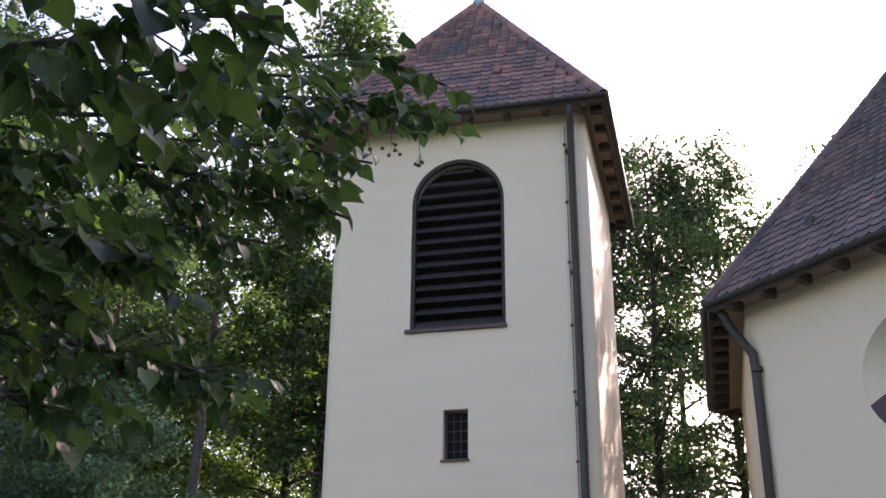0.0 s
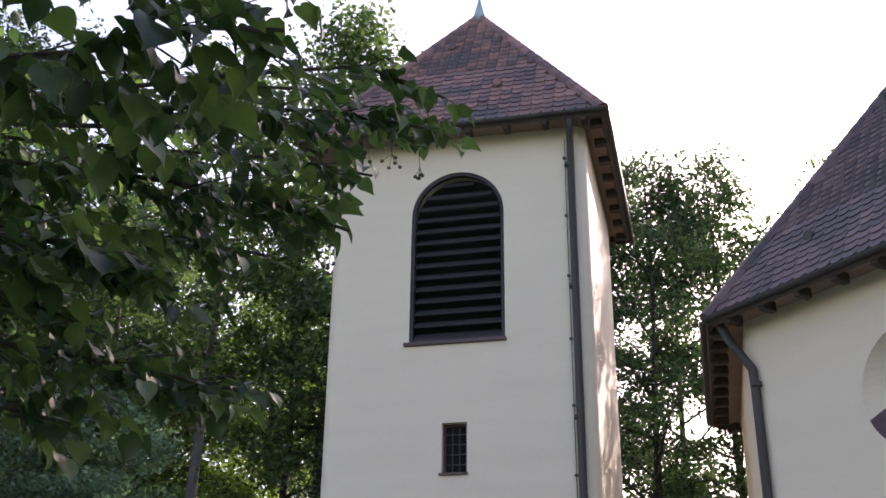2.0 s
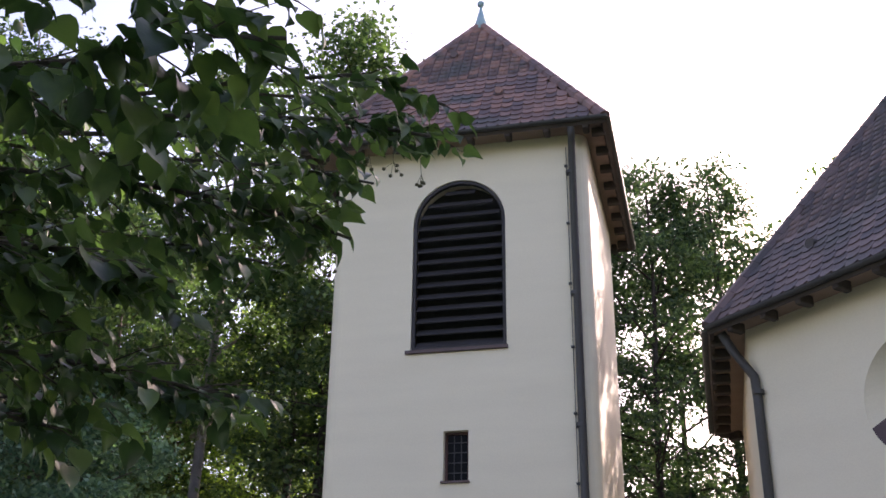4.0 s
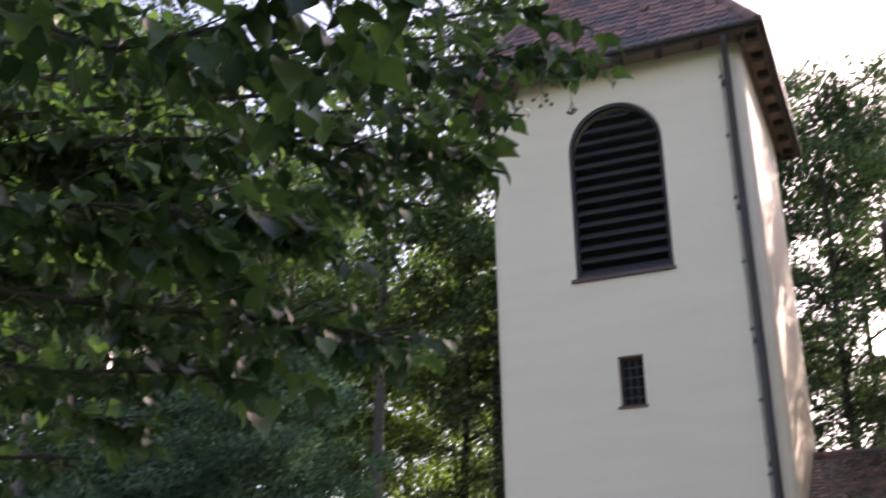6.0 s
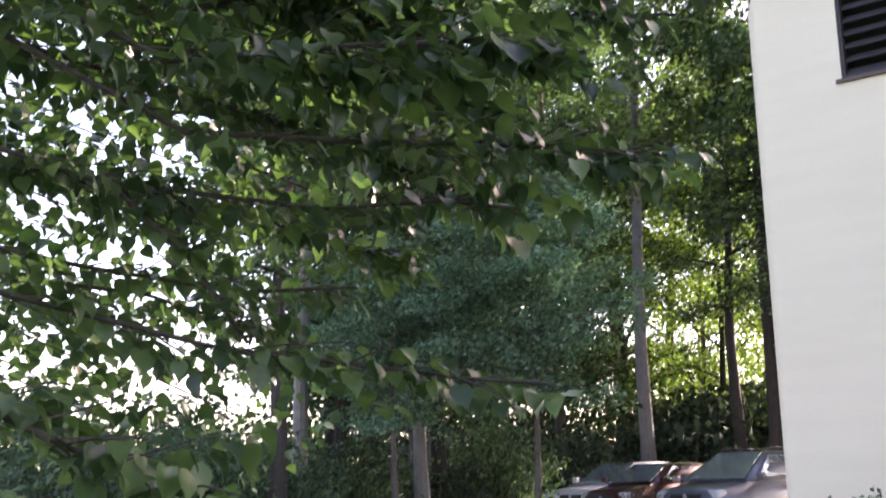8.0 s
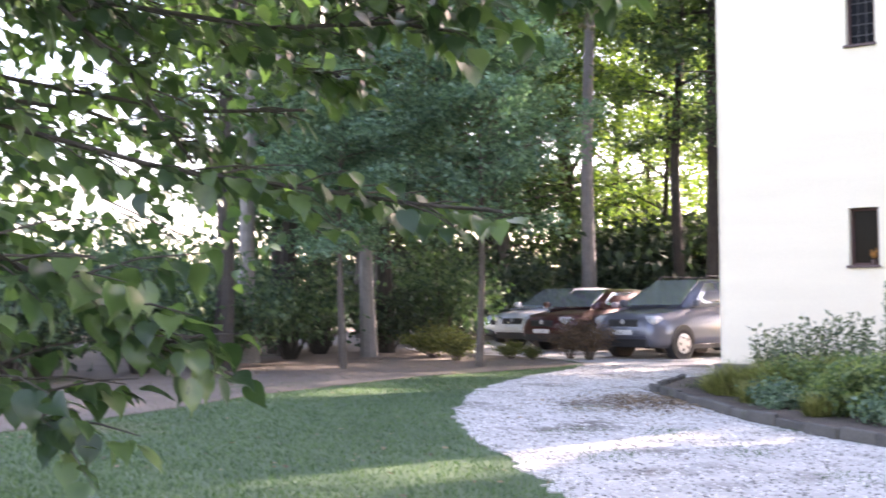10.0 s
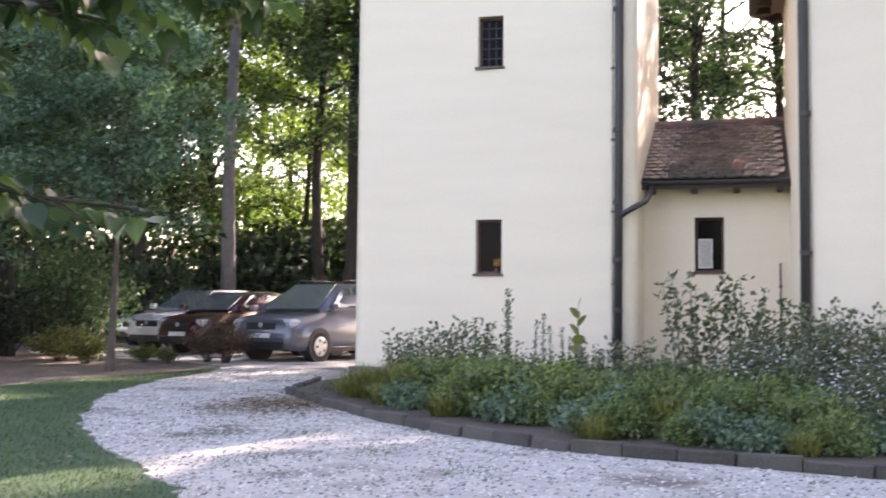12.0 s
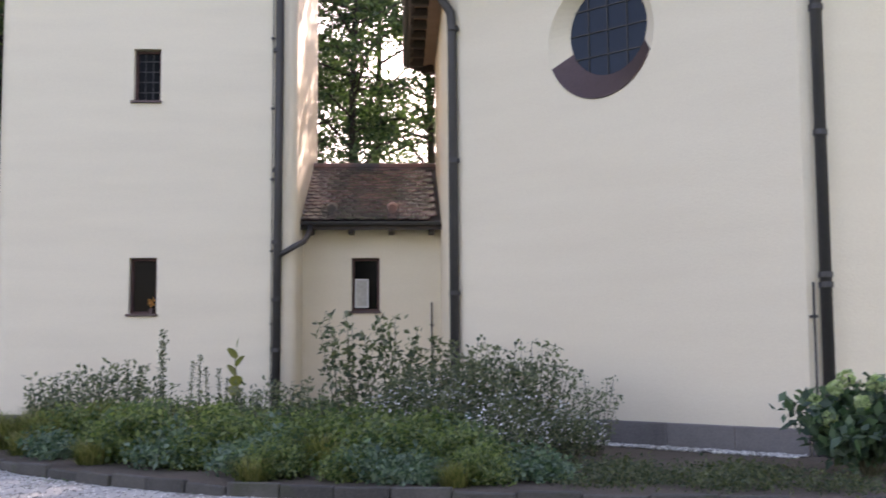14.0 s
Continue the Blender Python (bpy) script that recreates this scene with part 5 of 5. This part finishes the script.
def inside(points, poly):
    x, y = points[:, 0], points[:, 1]
    hit = np.zeros(len(points), bool)
    for (x0, y0), (x1, y1) in zip(poly, poly[1:] + poly[:1]):
        cross = (y0 > y) != (y1 > y)
        hit ^= cross & (x < (x1 - x0) * (y - y0) / ((y1 - y0) or 1e-9) + x0)
    return hit


def on_path(rng, n):
    poly = PATH_FAR + PATH_NEAR + [(16.0, 9.2), (6.0, 10.2), (2.0, 11.0)]
    far = 5.5 + 21 * rng.uniform(0, 1, n * 3) ** 1.3
    p = np.stack([rng.uniform(-13, 3.5, n * 3), far, np.full(n * 3, 0.014)], 1)
    return p[inside(p, poly)][:n]


def along_plinth(rng, n):
    s, w = rng.uniform(0.1, S, n), rng.uniform(0.12, 0.5, n)
    return np.stack([0.89 + 0.7071 * s - 0.7071 * w, 19.86 - 0.7071 * s - 0.7071 * w, np.full(n, 0.115)], 1)


solid("gravel", pebble_mesh("gravel", 81, 15000, on_path, 0.012, 0.034), PEBBLE, "loose pale gravel stones on the path", "gravel", "stuff")
solid("drip_strip", pebble_mesh("drip_strip", 82, 2600, along_plinth, 0.025, 0.055), PEBBLE, "strip of pale pebbles along the church plinth", "pebbles", "stuff")


def lawn_blades():
    rng = np.random.default_rng(83)
    n = 190000
    y = 5.5 + 20 * rng.uniform(0, 1, n) ** 1.4
    p = np.stack([rng.uniform(-17, -2, n), y, np.full(n, -0.004)], 1)
    path = PATH_FAR + PATH_NEAR + [(16.0, 9.2), (6.0, 10.2), (2.0, 11.0)]
    edge = p + np.stack([rng.normal(0, 0.12, n), rng.normal(0, 0.12, n), np.zeros(n)], 1)
    ok = ~inside(edge, path) & ~(inside(edge, LITTER_EDGE) & (rng.uniform(0, 1, n) > 0.06)) & ~inside(p, BED)
    p = p[ok]
    weeds = [(-5.3, 12.9), (-4.2, 14.0), (-3.9, 11.6), (-6.4, 12.4), (-5.0, 10.6), (-7.6, 15.2), (-2.6, 10.4)]
    p = np.concatenate([p] + [np.stack([rng.normal(x, 0.22, 170), rng.normal(y, 0.30, 170), np.full(170, 0.008)], 1) for x, y in weeds])
    k = len(p)
    blade = [(-0.10, 0, 0), (0.10, 0, 0), (0, 0.5, 1)]
    s = np.stack([rng.uniform(0.03, 0.07, k), rng.uniform(0.02, 0.09, k), rng.uniform(0.02, 0.06, k)], 1)
    m = np.concatenate([turns(rng, k, 0.15) * s[:, None, :], p[:, :, None]], 2)
    return many("grass", blade, [[0, 1, 2]], m)


solid("grass", lawn_blades(), BLADE, "short uneven green lawn grass", "grass", "stuff")


def fallen_leaves():
    rng = np.random.default_rng(84)
    n = 2600
    p = np.stack([rng.uniform(-20, -3, n), rng.uniform(7, 29, n), np.full(n, 0.02)], 1)
    ok = inside(p, LITTER_EDGE) | (rng.uniform(0, 1, n) > 0.72)
    p = p[ok & ~inside(p, BED)]
    q = np.stack([rng.normal(-7.2, 0.7, 2600), rng.normal(16.9, 1.1, 2600), np.full(2600, 0.03)], 1)
    p = np.concatenate([p, q[~inside(q, BED)]])
    return many("fallen_leaves", RHOMB, RHOMB_F, placings(turns(rng, len(p), 0.25), rng.uniform(0.04, 0.09, len(p)), p))


solid("fallen_leaves", fallen_leaves(), leaf_material("dry_leaf", (0.08, 0.05, 0.03), (0.26, 0.17, 0.10), 0.15), "dry brown leaves lying on path and lawn", "fallen leaves", "stuff")


# ---- things behind the window panes ----
def window_pot():
    p = thing("flower_pot", (-4.95, 22.12, 2.34), "small pot of orange flowers on the window sill", "flower pot")
    part("pot", tube(bmesh.new(), [(-4.95, 22.09, 2.338), (-4.95, 22.09, 2.44)], [0.04, 0.055], 12), SHEET, p)
    rng = np.random.default_rng(91)
    part("blossom", many("blossom", RHOMB, RHOMB_F, placings(turns(rng, 60, 0.9), rng.uniform(0.03, 0.05, 60), np.array([-4.95, 22.09, 2.54]) + rng.normal(0, 0.04, (60, 3)))), GOLD, p, "orange flowers")


def window_notice():
    n = thing("framed_notice", (-0.82, 23.74, 2.5), "white sheet in a pale frame behind the window", "notice")
    part("frame", boxes((-0.96, -0.67, 23.70, 23.73, 2.50, 3.12), bevel=0.004), RIM, n)
    part("sheet", boxes((-0.935, -0.695, 23.69, 23.702, 2.53, 3.09)), GRAVEL, n)


window_pot()
window_notice()
kerb_stones()


# ---- the plan so far is drawn larger than life: bring it to true metres ----
TRUE = 0.72
for ob in list(scene.objects):
    if ob.parent is None and ob.type in ("MESH", "EMPTY"):
        ob.matrix_basis = Matrix.Scale(TRUE, 4) @ ob.matrix_basis


# ---- parked cars ----
def paint(name, low, high):
    m = material(name, low, high, 0.32, 1, 400, 0.0, metal=0.35)
    m.node_tree.nodes["Principled BSDF"].inputs["Coat Weight"].default_value = 0.8
    return m


def hull(rows):
    """A skin through cross-sections along x: (x, bottom, shoulder, top, half width at shoulder, half width at top)."""
    bm, rings = bmesh.new(), []
    for x, zb, zs, zt, w, wt in rows:
        half = [(0.0, zb), (w * 0.86, zb), (w * 0.97, zb + 0.10), (w, (zb + zs) / 2), (w * 0.985, zs), (wt, zt - 0.03), (wt * 0.86, zt), (0.0, zt + 0.012)]
        loop = half + [(-y, z) for y, z in half[-2:0:-1]]
        rings.append([bm.verts.new((x, y, z)) for y, z in loop])
    n = len(rings[0])
    for a, b in zip(rings, rings[1:]):
        for k in range(n):
            bm.faces.new((a[k], a[(k + 1) % n], b[(k + 1) % n], b[k]))
    bm.faces.new(rings[0][::-1])
    bm.faces.new(rings[-1])
    return bm


def quad(pts, thick=0.012):
    bm = bmesh.new()
    f = bm.faces.new([bm.verts.new(p) for p in pts])
    f.normal_update()
    n = f.normal.copy()
    out = bmesh.ops.extrude_face_region(bm, geom=[f])["geom"]
    bmesh.ops.translate(bm, vec=n * thick, verts=[v for v in out if isinstance(v, bmesh.types.BMVert)])
    return bm


def car(at, heading, L, W, H, mat, label, hood=0.98, nose=0.78, wind=0.95, rails=False):
    """A parked car, nose along x: lower body, cabin, glass, wheels, lights, grille."""
    c = thing("parked_car", (0, 0, 0), label, "car", "parked cars")
    w, f, r = W / 2, L / 2, -L / 2
    part("body", hull([(r, 0.42, 0.80, hood - 0.02, w * 0.86, w * 0.80), (r + 0.15, 0.28, 0.80, hood + 0.03, w * 0.95, w * 0.88), (r + 0.8, 0.22, 0.82, hood + 0.05, w, w * 0.93), (0, 0.20, 0.82, hood + 0.03, w, w * 0.93),
                       (wind, 0.20, 0.80, hood, w, w * 0.90), (f - 0.55, 0.22, 0.74, hood - 0.10, w * 0.99, w * 0.84), (f - 0.2, 0.24, 0.66, nose + 0.05, w * 0.94, w * 0.76), (f - 0.04, 0.28, 0.58, nose - 0.06, w * 0.82, w * 0.66), (f, 0.34, 0.54, nose - 0.14, w * 0.72, w * 0.60)]), mat, c, "", True)
    top, wb = H - 0.03, w * 0.90
    wt = w * 0.70
    rb, rt, fb, ft = r + 0.12, r + 0.55, wind + 0.12, wind - 0.75
    part("cabin", hull([(rb, hood - 0.1, hood + 0.02, hood + 0.06, wb, wb * 0.97), (rb + 0.2, hood - 0.1, hood + 0.3, (hood + top) / 2, wb * 0.98, wb * 0.9), (rt, hood - 0.1, hood + 0.25, top - 0.05, wb, wt), ((rt + ft) / 2, hood - 0.1, hood + 0.25, top, wb, wt * 1.02),
                        (ft, hood - 0.1, hood + 0.25, top - 0.05, wb, wt * 0.98), ((ft + fb) / 2, hood - 0.1, hood + 0.12, (hood + top) / 2, wb * 0.98, wb * 0.86), (fb, hood - 0.1, hood - 0.06, hood - 0.02, wb * 0.95, wb * 0.92)]), mat, c, "", True)
    part("windscreen", quad([(fb - 0.02, -wb * 0.86, hood + 0.03), (fb - 0.02, wb * 0.86, hood + 0.03), (ft + 0.06, wt * 0.90, top - 0.05), (ft + 0.06, -wt * 0.90, top - 0.05)], 0.03), CARGLASS, c, "dark reflecting windscreen")
    part("rear_window", quad([(rb + 0.02, wb * 0.80, hood + 0.12), (rb + 0.02, -wb * 0.80, hood + 0.12), (rt - 0.10, -wt * 0.86, top - 0.07), (rt - 0.10, wt * 0.86, top - 0.07)], 0.03), CARGLASS, c)
    zw0, zw1 = hood + 0.08, top - 0.10
    for s in (-1, 1):
        yb, yt = s * wb * 0.995, s * (wt + 0.035)
        spans = [(fb - 0.35, ft - 0.02, -0.05, -0.02), (-0.13, -0.10, rt + 0.55, rt + 0.55), (rt + 0.45, rt + 0.45, rb + 0.38, rt + 0.12)]
        for a0, a1, b0, b1 in spans:
            pts = [(b0, yb, zw0), (a0, yb, zw0), (a1, yt, zw1), (b1, yt, zw1)]
            part("side_window", quad(pts if s < 0 else pts[::-1], 0.015), CARGLASS, c)
        mir = part("wing_mirror", box(bmesh.new(), wind - 0.12, wind + 0.02, s * (w + 0.10) - 0.09, s * (w + 0.10) + 0.09, hood + 0.02, hood + 0.16, 0.03), mat, c)
        part("headlight", box(bmesh.new(), f - 0.42, f - 0.06, s * w * 0.68 - 0.19, s * w * 0.68 + 0.17, nose - 0.20, nose + 0.0, 0.06, None), LAMP, c, "clear glass headlight")
        part("tail_light", boxes((r + 0.0, r + 0.12, s * w * 0.74 - 0.09, s * w * 0.74 + 0.09, hood - 0.25, hood + 0.0), bevel=0.03), material("red_lens", (0.25, 0.01, 0.01), (0.35, 0.02, 0.02), 0.2) if "red_lens" not in bpy.data.materials else bpy.data.materials["red_lens"], c)
        part("door_handle", boxes((-0.05, 0.13, s * w * 1.0 - 0.02, s * w * 1.0 + 0.02, hood - 0.14, hood - 0.11)), mat, c)
        part("sill_trim", boxes((r + 0.9, f - 1.0, s * w * 0.96 - 0.03, s * w * 0.96 + 0.03, 0.19, 0.30), bevel=0.01), TRIM, c)
        if rails:
            part("roof_rail", tube(bmesh.new(), [(rt + 0.1, s * wt * 0.98, top), (rt + 0.2, s * wt * 0.98, top + 0.06), (ft - 0.2, s * wt * 0.98, top + 0.06), (ft - 0.05, s * wt * 0.98, top - 0.01)], [0.018] * 4, 6), TRIM, c)
        for x in (f - 0.88, r + 0.82):
            part("wheel_arch", tube(bmesh.new(), [(x, s * (w - 0.22), 0.34), (x, s * (w + 0.004), 0.34)], [0.375] * 2, 20), TRIM, c)
            ty = part("wheel", tube(bmesh.new(), [(x, s * (w - 0.2), 0.315), (x, s * (w - 0.03), 0.315), (x, s * (w + 0.012), 0.315)], [0.315, 0.315, 0.285], 22), TYRE, c, "black tyre")
            part("rim", tube(bmesh.new(), [(x, s * (w - 0.05), 0.315), (x, s * (w + 0.014), 0.315), (x, s * (w + 0.022), 0.315)], [0.215, 0.21, 0.16], 18), RIM, ty, "silver wheel rim")
            for k in range(5):
                a = k * 1.2566
                part("spoke_gap", tube(bmesh.new(), [(x + 0.135 * math.cos(a), s * (w + 0.015), 0.315 + 0.135 * math.sin(a)), (x + 0.135 * math.cos(a), s * (w + 0.027), 0.315 + 0.135 * math.sin(a))], [0.036] * 2, 6), TRIM, ty)
    part("grille", boxes((f - 0.14, f + 0.012, -w * 0.46, w * 0.46, nose - 0.25, nose - 0.08), bevel=0.03), TRIM, c, "black front grille")
    part("lower_grille", boxes((f - 0.16, f + 0.016, -w * 0.72, w * 0.72, 0.24, 0.43), bevel=0.03), TRIM, c)
    part("bumper_trim", boxes((f - 0.08, f + 0.02, -w * 0.7, w * 0.7, 0.44, 0.50), bevel=0.015), mat, c)
    part("number_plate", boxes((f + 0.012, f + 0.032, -0.26, 0.26, nose - 0.40, nose - 0.30)), PLATE, c, "plain white number plate")
    bm = bmesh.new()
    bmesh.ops.create_uvsphere(bm, u_segments=14, v_segments=6, radius=0.055, matrix=Matrix.Translation((f + 0.014, 0, nose - 0.13)) @ Matrix.Diagonal((0.25, 1, 1, 1)))
    part("badge", bm, RIM, c, "round silver badge")
    c.matrix_basis = Matrix.Translation((*at, 0.012)) @ Matrix.Rotation(radians(heading), 4, "Z")
    return c


def place_car(front, heading, L, *rest, **more):
    h = radians(heading)
    return car((front[0] - math.cos(h) * L / 2, front[1] - math.sin(h) * L / 2), heading, L, *rest, **more)


GREY = paint("grey_car_paint", (0.11, 0.12, 0.15), (0.14, 0.15, 0.185))
WHITE_CAR = paint("white_car_paint", (0.78, 0.80, 0.83), (0.84, 0.86, 0.88))
MAROON = paint("maroon_car_paint", (0.055, 0.012, 0.012), (0.08, 0.018, 0.016))
ROSE = paint("pale_rose_car_paint", (0.42, 0.36, 0.38), (0.50, 0.43, 0.45))
RED_CAR = paint("red_car_paint", (0.30, 0.03, 0.025), (0.36, 0.04, 0.03))
place_car((-9.81, 21.2), -106, 4.4, 1.80, 1.72, GREY, "grey compact people carrier parked beside the tower", hood=1.07, nose=0.90, wind=1.05, rails=True)
place_car((-11.07, 23.57), -106, 3.9, 1.68, 1.56, ROSE, "pale rose-silver hatchback parked between other cars", hood=1.03, nose=0.84)
place_car((-13.02, 23.5), -106, 4.1, 1.70, 1.56, MAROON, "dark maroon hatchback parked behind a low bush", hood=1.03, nose=0.84)
place_car((-14.62, 24.8), -106, 4.3, 1.74, 1.62, WHITE_CAR, "silver-white hatchback parked at the end of the row", hood=1.05, nose=0.86, wind=1.05)
place_car((-16.6, 27.4), -106, 4.2, 1.72, 1.50, WHITE_CAR, "silver-white car half hidden by the trees")
place_car((-14.6, 33.0), -106, 4.2, 1.72, 1.55, RED_CAR, "red car parked behind the front row")
